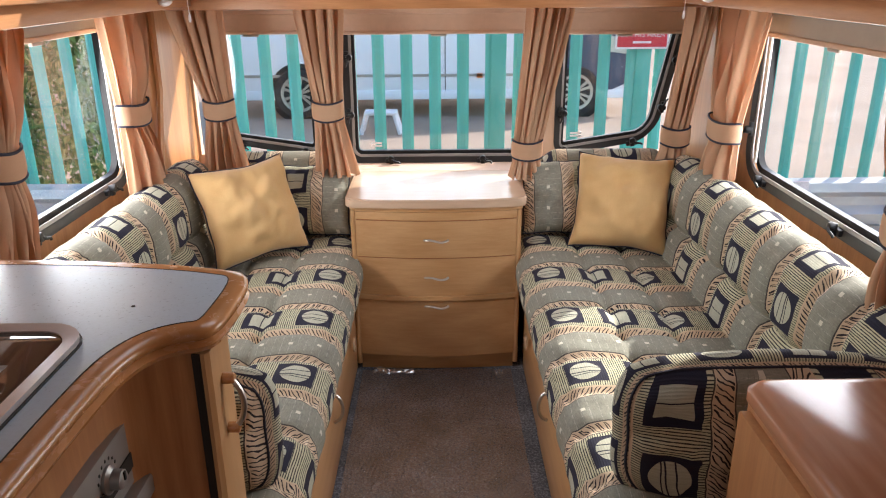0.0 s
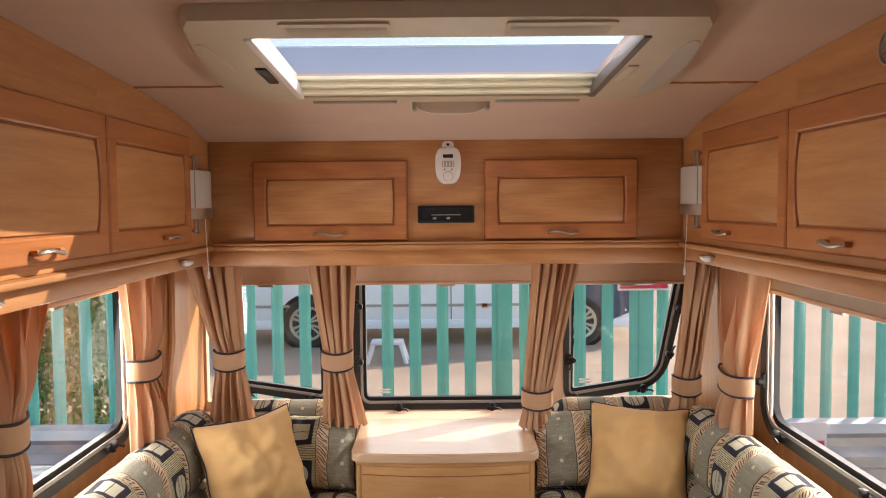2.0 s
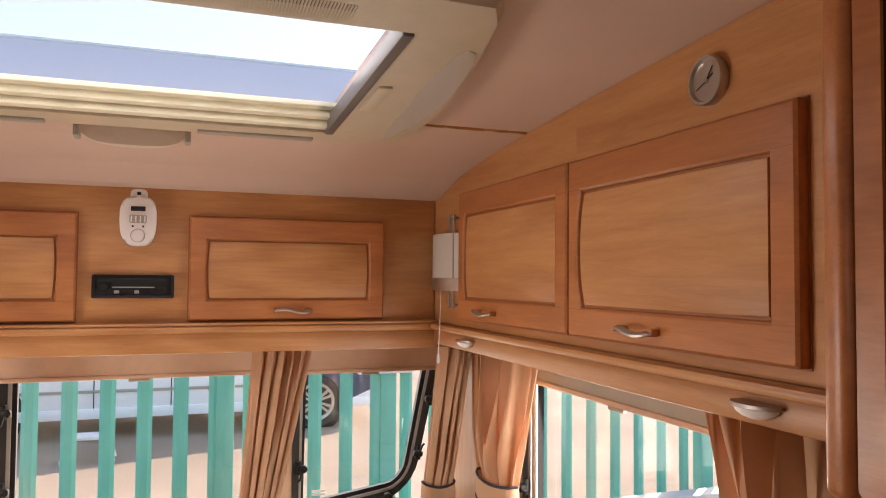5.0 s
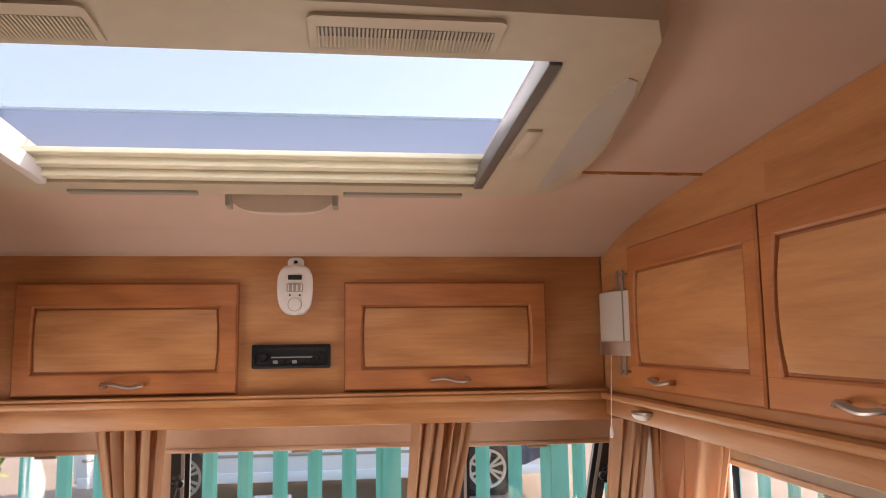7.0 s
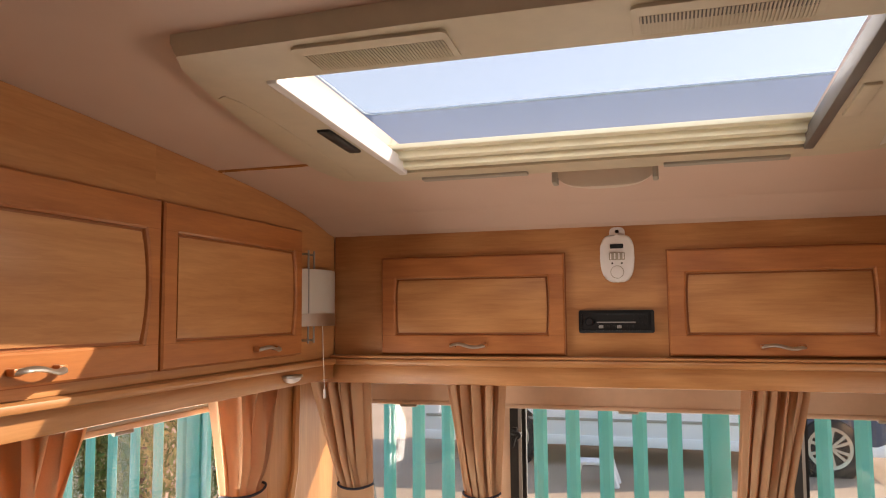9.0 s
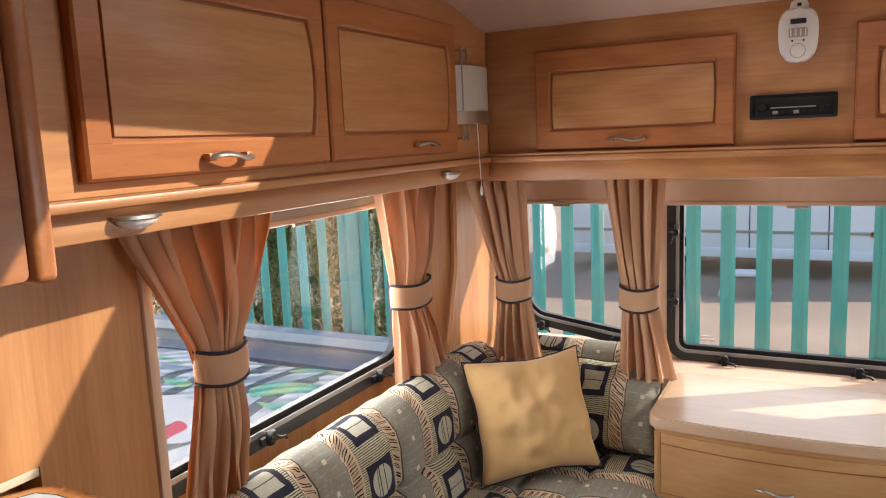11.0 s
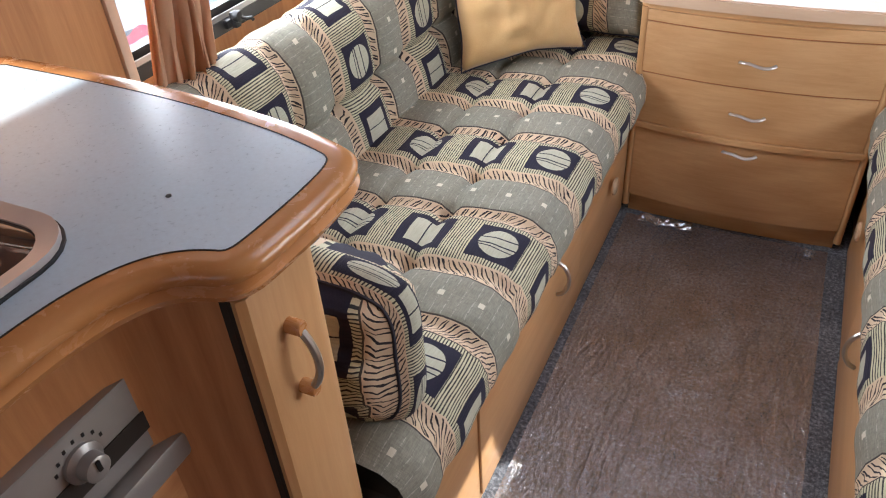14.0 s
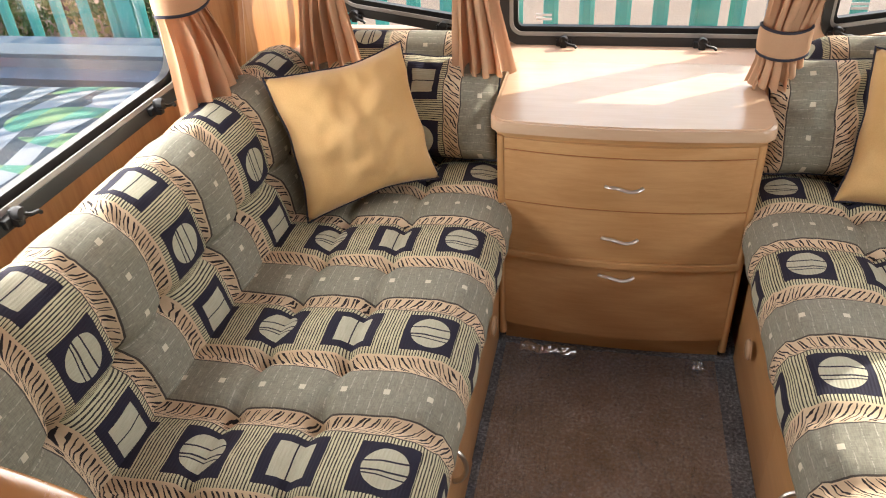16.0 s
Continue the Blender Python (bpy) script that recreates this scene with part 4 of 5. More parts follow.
# ---- chest of drawers ----
def chest():
    t = thing("chest_of_drawers", (-0.008, 2.75, 0), "bow-fronted beech chest with three drawers, shut", "chest")
    cx = -0.010

    def bow(w, y, by, back, n=12):
        """A plan outline with a front bulging towards the room."""
        pts = [(cx - w + 2 * w * k / n, y - by * (1 - (2 * k / n - 1) ** 2)) for k in range(n + 1)]
        return pts + [(cx + w, back), (cx - w, back)]

    part("carcass", moved(prism(bow(0.288, 2.590, 0.024, 2.94), 0.565), Matrix.Translation((0, 0, 0.065))), tan_x, t)
    part("plinth", moved(prism(bow(0.280, 2.605, 0.012, 2.94), 0.065), Matrix.Translation((0, 0, 0))), tan_x, t)
    rim = rounded(-0.313, 0.313, 0, 0.40, (0.035, 0.035, 0.03, 0.03))
    rim = [(cx + x, 2.575 + y - (0.022 * (1 - (x / 0.313) ** 2) if y < 0.05 else 0)) for x, y in rim]
    more = []
    for k, p in enumerate(rim):
        more.append(p)
        q = rim[(k + 1) % len(rim)]
        if abs(p[0] - q[0]) > 0.3 and p[1] < 2.7:
            more += [(p[0] + (q[0] - p[0]) * f / 10, 2.575 - 0.022 * (1 - ((p[0] + (q[0] - p[0]) * f / 10 - cx) / 0.313) ** 2)) for f in range(1, 10)]
    part("top_edge", moved(prism(more, 0.026, 0.008), Matrix.Translation((0, 0, 0.632))), pale_wood, t, "rounded beech lipping")
    small = [(cx + (x - cx) * 0.972, 2.755 + (y - 2.755) * 0.965) for x, y in more]
    part("tabletop", moved(prism(small, 0.004), Matrix.Translation((0, 0, 0.6565))), pale_wood, t, "pale beech laminate top")
    under = [(cx + (x - cx) * 0.965, 2.76 + (y - 2.76) * 0.96) for x, y in more]
    part("under_moulding", moved(prism(under, 0.014), Matrix.Translation((0, 0, 0.618))), tan_x, t)
    for z0, z1, hz in ((0.590, 0.617, None), (0.454, 0.586, 0.523), (0.312, 0.450, 0.385), (0.072, 0.290, 0.288 - 0.012)):
        d = part("drawer_front", moved(prism(bow(0.278, 2.579, 0.028, 2.60), z1 - z0, 0.002), Matrix.Translation((0, 0, z0))), tan_x, t)
        if hz:
            m = axes((cx, 2.553, 0), (1, 0, 0), (0, 0, 1))
            wave_handle(d, m, 0, hz, 0.084, blocks=False, radius=0.0045)
    # Brown strips fill the gaps to paint the shade between drawer fronts.
    for z in (0.450, 0.586):
        part("drawer_gap_shade", moved(prism(bow(0.277, 2.582, 0.028, 2.60), 0.004), Matrix.Translation((0, 0, z))), joint_shade_brown, t, "brown strip painting the shade between drawers")
    part("divider", moved(prism(bow(0.284, 2.573, 0.030, 2.60), 0.016, 0.004), Matrix.Translation((0, 0, 0.294))), tan_x, t, "rounded rail between drawers")
    for e in (-1, 1):
        part("side_post", tube([(cx + e * 0.286, 2.588, 0.03), (cx + e * 0.286, 2.588, 0.62)], 0.010, 10), tan_z, t)
    part("end_panel", box(cx - 0.29, cx + 0.29, 2.94, 3.095, 0.0, 0.60), wallpaper, t)


chest()
single("window_sill", moved(prism([(2.93, 0.60), (3.099, 0.60), (3.099, 0.664), (2.93, 0.652)], 2.0), axes((-1.0, 0, 0), (0, 1, 0), (0, 0, 1))), wallpaper, (0, 3.0, 0.6), "peach ledge under the front windows", "sill", kind="structure", smooth=False)


# ---- sofas ----
def sofa(s):
    """s is -1 for the west side and 1 for the east side. Base box, seat cushion and buttoned back cushion."""
    y0, y1 = (1.212 if s < 0 else 1.216), 2.90
    base = thing("sofa_base", (s * 0.66, 2.1, 0), "beech-fronted sofa locker base with flap", "sofa base", "sofas facing each other")
    part("body", box(*sorted((s * 0.318, s * 1.028)), y0, y1, 0.0, 0.315, 0.002), wood_y, base)
    part("front_panel", box(*sorted((s * 0.306, s * 0.319)), y0, 2.585, 0.012, 0.318, 0.003), tan_y, base)
    flap = part("flap", box(*sorted((s * 0.300, s * 0.307)), 1.50, 2.12, 0.03, 0.30, 0.003), tan_y, base)
    m = axes((s * 0.300, 0, 0), (0, -s, 0), (0, 0, 1))
    pts = [(-s * 1.93 + 0.0, 0.245 + 0.045 * (k - 6) / 6, 0.002 + 0.026 * math.sin(math.pi * k / 12) ** 0.5) for k in range(13)]
    part("handle", moved(tube(pts, 0.005, 8), m), silver, flap, "satin silver bow handle")
    part("vent_disc", moved(lathe([(0.024, 0), (0.024, 0.005), (0.018, 0.008), (0.004, 0.007)], Matrix.Translation((-s * 2.40, 0.20, 0.006))), m), pale_wood, base, "round beech finger plug")

    P, C0 = 0.315, 2.037
    off = C0 - 0.2 * P

    def tuft(y, v, v_lines, deep):
        """How far a button seam pulls the surface in."""
        a = ((y - off) / P) % 1.0
        d1 = min(abs(a - 0.465), abs(a - 0.925), abs(a + 0.075)) * P
        g = 0.6 * math.exp(-(d1 / 0.014) ** 2) + 0.5 * math.exp(-d1 / 0.040)
        h = max(0.6 * math.exp(-((v - q) / 0.013) ** 2) + 0.45 * math.exp(-abs(v - q) / 0.04) for q in v_lines)
        return deep * (0.6 * g + 0.45 * h + 1.25 * g * h) + 0.0015 * math.sin(y * 57 + v * 31)

    # seat: from the lower front edge, over the roll, to the back seam
    prof = [(0.300, 0.318), (0.278, 0.335), (0.266, 0.375), (0.268, 0.415), (0.282, 0.448), (0.312, 0.472), (0.36, 0.482), (0.45, 0.480), (0.56, 0.472), (0.68, 0.465), (0.80, 0.458), (0.90, 0.45)]
    P3 = [Vector((x, z)) for x, z in prof]
    length = [0.0]
    for a, b in zip(P3, P3[1:]):
        length.append(length[-1] + (b - a).length)
    total = length[-1]

    def along(v, pts, lens):
        x = float(np.interp(v, lens, [p.x for p in pts]))
        z = float(np.interp(v, lens, [p.y for p in pts]))
        e = 0.012
        ax, az = float(np.interp(max(v - e, 0), lens, [p.x for p in pts])), float(np.interp(max(v - e, 0), lens, [p.y for p in pts]))
        bx, bz = float(np.interp(min(v + e, lens[-1]), lens, [p.x for p in pts])), float(np.interp(min(v + e, lens[-1]), lens, [p.y for p in pts]))
        d = Vector((bx - ax, bz - az)).normalized()
        return x, z, Vector((-d.y, d.x))

    v_c = float(np.interp(0.351, [p.x for p in P3[3:]], length[3:]))

    def seat_point(i, j):
        y, v = y0 + (2.88 - y0) * i, total * j
        x, z, n = along(v, P3, length)
        end = min(1.0, min(i, 1 - i) * 40)
        d = -tuft(y, v, (v_c + 0.142, v_c + 0.296), 0.027 if 0.15 < v else 0.008) - (1 - end) * 0.015
        return Vector((s * (x + n.x * d), y, z + n.y * d))

    seat_uv = lambda i, j: (y0 + (2.88 - y0) * i - off, total * j - v_c + 0.5 * 0.152)
    bm = sheet(seat_point, 230, 70, seat_uv)
    cush = thing("seat_cushion", (s * 0.6, 2.1, 0.32), "buttoned sofa seat cushion in grey-green patterned tapestry", "cushion", "sofa seat cushions")
    part("cover", bm, tapestry, cush, angle=80)
    part("underside", box(*sorted((s * 0.30, s * 0.92)), y0 + 0.004, 2.875, 0.3155, 0.40, 0.01), tapestry, cush)
    for y in [off + P * (k + q) for k in range(-4, 5) for q in (0.465, 0.925)]:
        if y0 + 0.05 < y < 2.7:
            for v in (v_c + 0.142, v_c + 0.296):
                c = seat_point((y - y0) / (2.88 - y0), v / total)
                part("button", lathe([(0.012, -0.003), (0.0135, 0.005), (0.010, 0.010), (0.002, 0.012)], Matrix.Translation(c), 10), button_cloth, cush)

    # back: a leaning buttoned cushion with a fat rounded top
    prof = [(0.765, 0.445), (0.772, 0.50), (0.785, 0.56), (0.795, 0.62), (0.802, 0.67), (0.815, 0.712), (0.845, 0.748), (0.885, 0.765), (0.93, 0.758), (0.968, 0.73), (0.985, 0.69), (0.99, 0.60), (0.99, 0.46)]
    B3 = [Vector((x, z)) for x, z in prof]
    blen = [0.0]
    for a, b in zip(B3, B3[1:]):
        blen.append(blen[-1] + (b - a).length)
    btot = blen[-1]

    def back_point(i, j):
        y, v = y0 + 0.02 + (2.80 - y0) * i, btot * j
        x, z, n = along(v, B3, blen)
        end = min(1.0, min(i, 1 - i) * 26)
        e2 = (1 - end) ** 2
        d = -tuft(y, v, (0.125,), 0.038 if v < 0.34 else 0.012) - e2 * 0.05
        if v > 0.5:
            d = 0
        return Vector((s * (x + n.x * d), y, z + n.y * d))

    back_uv = lambda i, j: (y0 + 0.02 + (2.80 - y0) * i - off, btot * j + 0.182)
    bm = sheet(back_point, 230, 64, back_uv)
    back = thing("back_cushion", (s * 0.88, 2.1, 0.445), "buttoned sofa back cushion in grey-green patterned tapestry", "cushion", "sofa back cushions")
    part("cover", bm, tapestry, back, angle=80)
    ends = bmesh.new()
    for i in (0.0, 1.0):
        ends.faces.new([ends.verts.new(back_point(i, j / 32)) for j in range(33)])
    part("end_cover", ends, tapestry, back)
    for y in [off + P * (k + q) for k in range(-4, 5) for q in (0.465, 0.925)]:
        if y0 + 0.06 < y < 2.75:
            c = back_point((y - y0 - 0.02) / (2.80 - y0), 0.125 / btot)
            part("button", lathe([(0.012, -0.003), (0.0135, 0.006), (0.010, 0.012), (0.002, 0.014)], axes(c, (0, 1, 0), (0, 0, -s * 1.0)) if s < 0 else axes(c, (0, -1, 0), (0, 0, 1)), 10), button_cloth, back)
    # short return along the front wall
    ret = thing("corner_cushion", (s * 0.62, 2.93, 0.45), "tapestry corner cushion along the front wall", "cushion", "corner cushions")

    def ret_point(i, j):
        x = 0.40 + 0.46 * i
        y, z, n = along(btot * j, [Vector((2.81 + (p.x - 0.765) * 0.8, p.y - 0.01)) for p in B3], blen)
        e2 = (1 - min(1.0, min(i, 1 - i) * 8)) ** 2
        return Vector((s * x, y + 0.03 * e2, z - 0.04 * e2))

    part("cover", sheet(ret_point, 40, 40, lambda i, j: (0.46 * i + 0.08, btot * j + 0.03)), tapestry, ret, angle=80)


sofa(-1)
sofa(1)


# ---- loose cushions ----
def pillow(name, m, w, h, t, material, label, group, piping=None, uv0=(0, 0), ears=0.05, box_edge=0.0, uv_turn=False):
    """A stuffed cushion centred on m, w across local x, h along local y, t thick along local z."""
    p = thing(name, m.translation, label, "cushion", group)
    N = 26

    def face(sign):
        def f(i, j):
            a, b = 2 * i - 1, 2 * j - 1
            if box_edge:
                x, y = a * (1 - 0.10 * abs(b) ** 5), b * (1 - 0.13 * abs(a) ** 5)
            else:
                x = a * (1 - ears * (1 - b * b) * abs(a) ** 3)
                y = b * (1 - ears * (1 - a * a) * abs(b) ** 3)
            wave = 0.035 if not box_edge else 0.012
            x += wave * noise.noise(Vector((b * 1.8, w * 30, 1.0))) * a
            y += wave * noise.noise(Vector((a * 1.8, h * 30, 5.0))) * b
            k = max(0.0, (1 - a * a) * (1 - b * b)) ** 0.42
            wr = t * (0.17 * noise.noise(Vector((a * 2.2 + uv0[0] * 9, b * 2.2, sign * 2 + w * 50))) + 0.11 * noise.noise(Vector((a * 6, b * 5, sign * 5 + h * 70))))
            z = sign * (t / 2 * (box_edge + (1 - box_edge) * k) + (wr * k))
            return m @ Vector((x * w / 2, y * h / 2, z))
        return f

    uvf = (lambda i, j: (uv0[0] + h * j, uv0[1] + w * i)) if uv_turn else (lambda i, j: (uv0[0] + w * i, uv0[1] + h * j))
    bm = sheet(face(1), N, N, uvf)
    bm = join(bm, sheet(face(-1), N, N, uvf))
    if box_edge:
        def puffed(p, j):
            """The boxing strip swells away from the cushion's middle."""
            return p + (p - m.translation).normalized() * 0.022 * math.sin(math.pi * j) ** 0.7

        e = lambda k, q: [(k, 0), (1, k), (1 - k, 1), (0, 1 - k)][q]
        for q in range(4):
            bm = join(bm, sheet(lambda i, j, q=q: puffed(face(1)(*e(i, q)).lerp(face(-1)(*e(i, q)), j), j), N, 8, lambda i, j, q=q: (0.063 + t * (j - 0.5), (w if q % 2 == 0 else h) * i + 0.03)))
    bmesh.ops.remove_doubles(bm, verts=bm.verts[:], dist=1e-4)
    part("cover", bm, material, p, angle=80)
    loop = [(k / N, 0) for k in range(N)] + [(1, k / N) for k in range(N)] + [(1 - k / N, 1) for k in range(N)] + [(0, 1 - k / N) for k in range(N)]
    for sign in ((1, -1) if box_edge else (1,)):
        part("piping", tube([face(sign)(a, b) for a, b in loop], 0.003, 6, True), piping or black_cord, p, "dark corded piping")
    return p


def corners_pose(tl, tr, bl, br):
    tl, tr, bl, br = (Vector(q) for q in (tl, tr, bl, br))
    c = (tl + tr + bl + br) / 4
    return axes(c, (tr - tl) + (br - bl), (tl - bl) + (tr - br) - ((tr - tl) + (br - bl)) * (((tl - bl) + (tr - br)).dot((tr - tl) + (br - bl)) / ((tr - tl) + (br - bl)).length_squared))


YL = corners_pose((-0.795, 2.493, 0.765), (-0.558, 2.735, 0.765), (-0.725, 2.425, 0.475), (-0.485, 2.60, 0.495))
pillow("scatter_cushion", YL, 0.355, 0.345, 0.17, yellow_cloth, "square mustard cotton scatter cushion with dark piping", "scatter cushions", ears=0.12)
YR = corners_pose((0.515, 2.80, 0.762), (0.825, 2.72, 0.742), (0.475, 2.62, 0.475), (0.79, 2.56, 0.465))
pillow("scatter_cushion", YR, 0.345, 0.355, 0.17, yellow_cloth, "square mustard cotton scatter cushion with dark piping", "scatter cushions", ears=0.10)
PL = corners_pose((-0.60, 2.86, 0.715), (-0.335, 2.84, 0.735), (-0.585, 2.72, 0.475), (-0.325, 2.70, 0.475))
pillow("tapestry_cushion", PL, 0.275, 0.27, 0.13, tapestry, "square tapestry scatter cushion with green piping", "scatter cushions", uv0=(-0.02, 0.03))
PR = corners_pose((0.305, 2.86, 0.735), (0.60, 2.86, 0.735), (0.31, 2.70, 0.475), (0.60, 2.70, 0.475))
pillow("tapestry_cushion", PR, 0.295, 0.28, 0.13, tapestry, "square tapestry scatter cushion with green piping", "scatter cushions", uv0=(0.125, 0.03))
pillow("bolster_cushion", axes((-0.472, 1.316, 0.586), (1, 0, 0), (0, 0.06, 1)), 0.31, 0.225, 0.19, tapestry, "boxed tapestry end cushion with dark piping", "end cushions", uv0=(-0.16, 0.05), box_edge=0.32)
pillow("bolster_cushion", axes((0.60, 1.315, 0.585), (1, 0, 0), (0, 0.12, 1)), 0.52, 0.255, 0.165, tapestry, "boxed tapestry end cushion with dark piping", "end cushions", uv0=(-0.01, 0.02), box_edge=0.35)


# ---- curtains ----
def curtain(side, top, tie, foot, zt, zb, depth, label, folds=6, seed=0):
    """A gathered curtain. side: its plane ("x", value) or ("y", value); top, tie and foot: spans (a, b[, height])."""
    axis, value = side
    a_t, b_t = top
    a_m, b_m, zm = tie
    a_f, b_f = foot
    rnd = random.Random(seed)
    ph = [rnd.uniform(0, 6.28) for _ in range(4)]

    def point(i, j, back):
        z = zt + (zb - zt) * j
        zs = [zt, zt - 0.03, zm + 0.05, zm, zm - 0.05, zb]
        order = zs[::-1]
        a = float(np.interp(z, order, [a_t, a_t * 0.98 + a_m * 0.02, a_m + (a_t - a_m) * 0.10, a_m, a_m + (a_f - a_m) * 0.12, a_f][::-1]))
        b = float(np.interp(z, order, [b_t, b_t * 0.98 + b_m * 0.02, b_m + (b_t - b_m) * 0.10, b_m, b_m + (b_f - b_m) * 0.12, b_f][::-1]))
        near = math.exp(-((z - zm) / 0.07) ** 2)
        w = math.sin(math.pi * i) ** 0.4
        fold = math.sin(6.2832 * folds * i + ph[0] + 0.9 * math.sin(5 * j + ph[1])) + 0.4 * math.sin(6.2832 * folds * 1.7 * i + ph[2])
        d = depth * (0.55 + 0.45 * w) * (0.5 + 0.5 * fold * (1 - 0.55 * near)) * (1 - 0.35 * near)
        u = a + (b - a) * i + 0.006 * math.sin(6.2832 * folds * i * 2 + ph[3])
        d = (d + 0.012) * w if not back else -0.010 * w + 0.2 * depth * w * fold
        zz = z + (0.006 * math.sin(6.28 * folds * i) if j == 1 else 0)
        sgn = -1 if value > 0 else 1
        return Vector((value + sgn * d, u, zz)) if axis == "x" else Vector((u, value - d, zz))

    cx = (a_t + b_t) / 2
    at = (value, cx, zt) if axis == "x" else (cx, value, zt)
    t = thing("curtain", at, label, "curtain", "tied-back curtains")
    bm = join(sheet(lambda i, j: point(i, j, False), 14 * folds, 44), sheet(lambda i, j: point(i, j, True), 14 * folds, 44))
    bmesh.ops.remove_doubles(bm, verts=bm.verts[:], dist=1e-5)
    part("cloth", bm, curtain_cloth, t, angle=70)

    def band(z, grow=0.0):
        hw, hd, c = (b_m - a_m) / 2 + 0.006 + grow, depth * 0.46 + 0.012 + grow, (a_m + b_m) / 2
        sgn = -1 if value > 0 else 1
        out = []
        for k in range(28):
            w = 6.2832 * k / 28
            u, d = c + hw * math.cos(w), depth * 0.28 + hd * math.copysign(abs(math.sin(w)) ** 0.8, math.sin(w))
            zz = z + 0.012 * math.cos(w * 2) * 0.4
            out.append(Vector((value + sgn * d, u, zz)) if axis == "x" else Vector((u, value - d, zz)))
        return out

    rows = [band(zm + 0.031), band(zm + 0.016, 0.003), band(zm - 0.016, 0.003), band(zm - 0.031)]
    bm = bmesh.new()
    vs = [[bm.verts.new(p) for p in r] for r in rows]
    for r0, r1 in zip(vs, vs[1:]):
        for k in range(28):
            bm.faces.new((r0[k], r0[(k + 1) % 28], r1[(k + 1) % 28], r1[k]))
    tb = part("tieback", bm, curtain_cloth, t, "matching tieback edged in black cord")
    for r in (rows[0], rows[-1]):
        part("cord", tube(r, 0.0035, 6, True), black_cord, tb)


L = "peach cotton curtain gathered in a corded tieback"
curtain(("x", -0.945), (1.50, 1.89), (1.648, 1.752, 1.00), (1.585, 1.735), 1.29, 0.725, 0.045, L, 7, 1)
curtain(("x", -0.945), (2.28, 2.60), (2.345, 2.51, 0.985), (2.335, 2.61), 1.29, 0.735, 0.050, L, 6, 2)
curtain(("y", 2.79), (-0.915, -0.728), (-0.818, -0.723, 0.935), (-0.845, -0.685), 1.28, 0.715, 0.050, L, 5, 3)
curtain(("y", 2.81), (-0.497, -0.325), (-0.440, -0.345, 0.925), (-0.452, -0.292), 1.28, 0.69, 0.050, L, 5, 4)
curtain(("y", 2.83), (0.310, 0.476), (0.275, 0.373, 0.775), (0.258, 0.385), 1.28, 0.67, 0.050, L, 6, 5)
curtain(("y", 2.83), (0.865, 0.965), (0.818, 0.906, 0.82), (0.80, 0.91), 1.28, 0.72, 0.050, L, 4, 6)
curtain(("x", 0.93), (2.29, 2.60), (2.405, 2.605, 0.905), (2.405, 2.635), 1.29, 0.755, 0.050, L, 5, 7)
curtain(("x", 0.93), (1.37, 1.675), (1.435, 1.555, 0.90), (1.37, 1.56), 1.29, 0.73, 0.055, L, 6, 8)


# ---- kitchen unit ----
def worktop_outline(d=0.0):
    """The kitchen top's plan with softened corners, drawn in by d."""
    pts = [(-1.025, 0.10), (-1.025, 1.345), (-0.80, 1.346), (-0.60, 1.338), (-0.44, 1.314), (-0.365, 1.294), (-0.325, 1.279), (-0.307, 1.248), (-0.304, 1.19), (-0.307, 1.12), (-0.311, 1.080), (-0.328, 1.058), (-0.360, 1.050), (-0.385, 1.030), (-0.404, 0.985), (-0.411, 0.91), (-0.412, 0.70), (-0.412, 0.10)]
    for _ in range(3):
        soft = []
        for k in range(len(pts)):
            a, b = Vector(pts[k]), Vector(pts[(k + 1) % len(pts)])
            soft += [tuple(a.lerp(b, 0.25)), tuple(a.lerp(b, 0.75))]
        pts = soft
    if not d:
        return pts
    out = []
    for k in range(len(pts)):
        t = (Vector(pts[(k + 2) % len(pts)]) - Vector(pts[k - 2])).normalized()
        out.append(Vector((pts[k][0] + t.y * d, pts[k][1] - t.x * d)))
    # tight corners: bridge the points that fold over one another
    near = [min((Vector(q) - o).length for q in pts) >= 0.975 * d for o in out]
    n = len(out)
    for k in range(n):
        if not near[k]:
            a, b = k, k
            while not near[a % n]:
                a -= 1
            while not near[b % n]:
                b += 1
            out[k] = out[a % n].lerp(out[b % n], (k - a) / (b - a))
    return [tuple(o) for o in out]


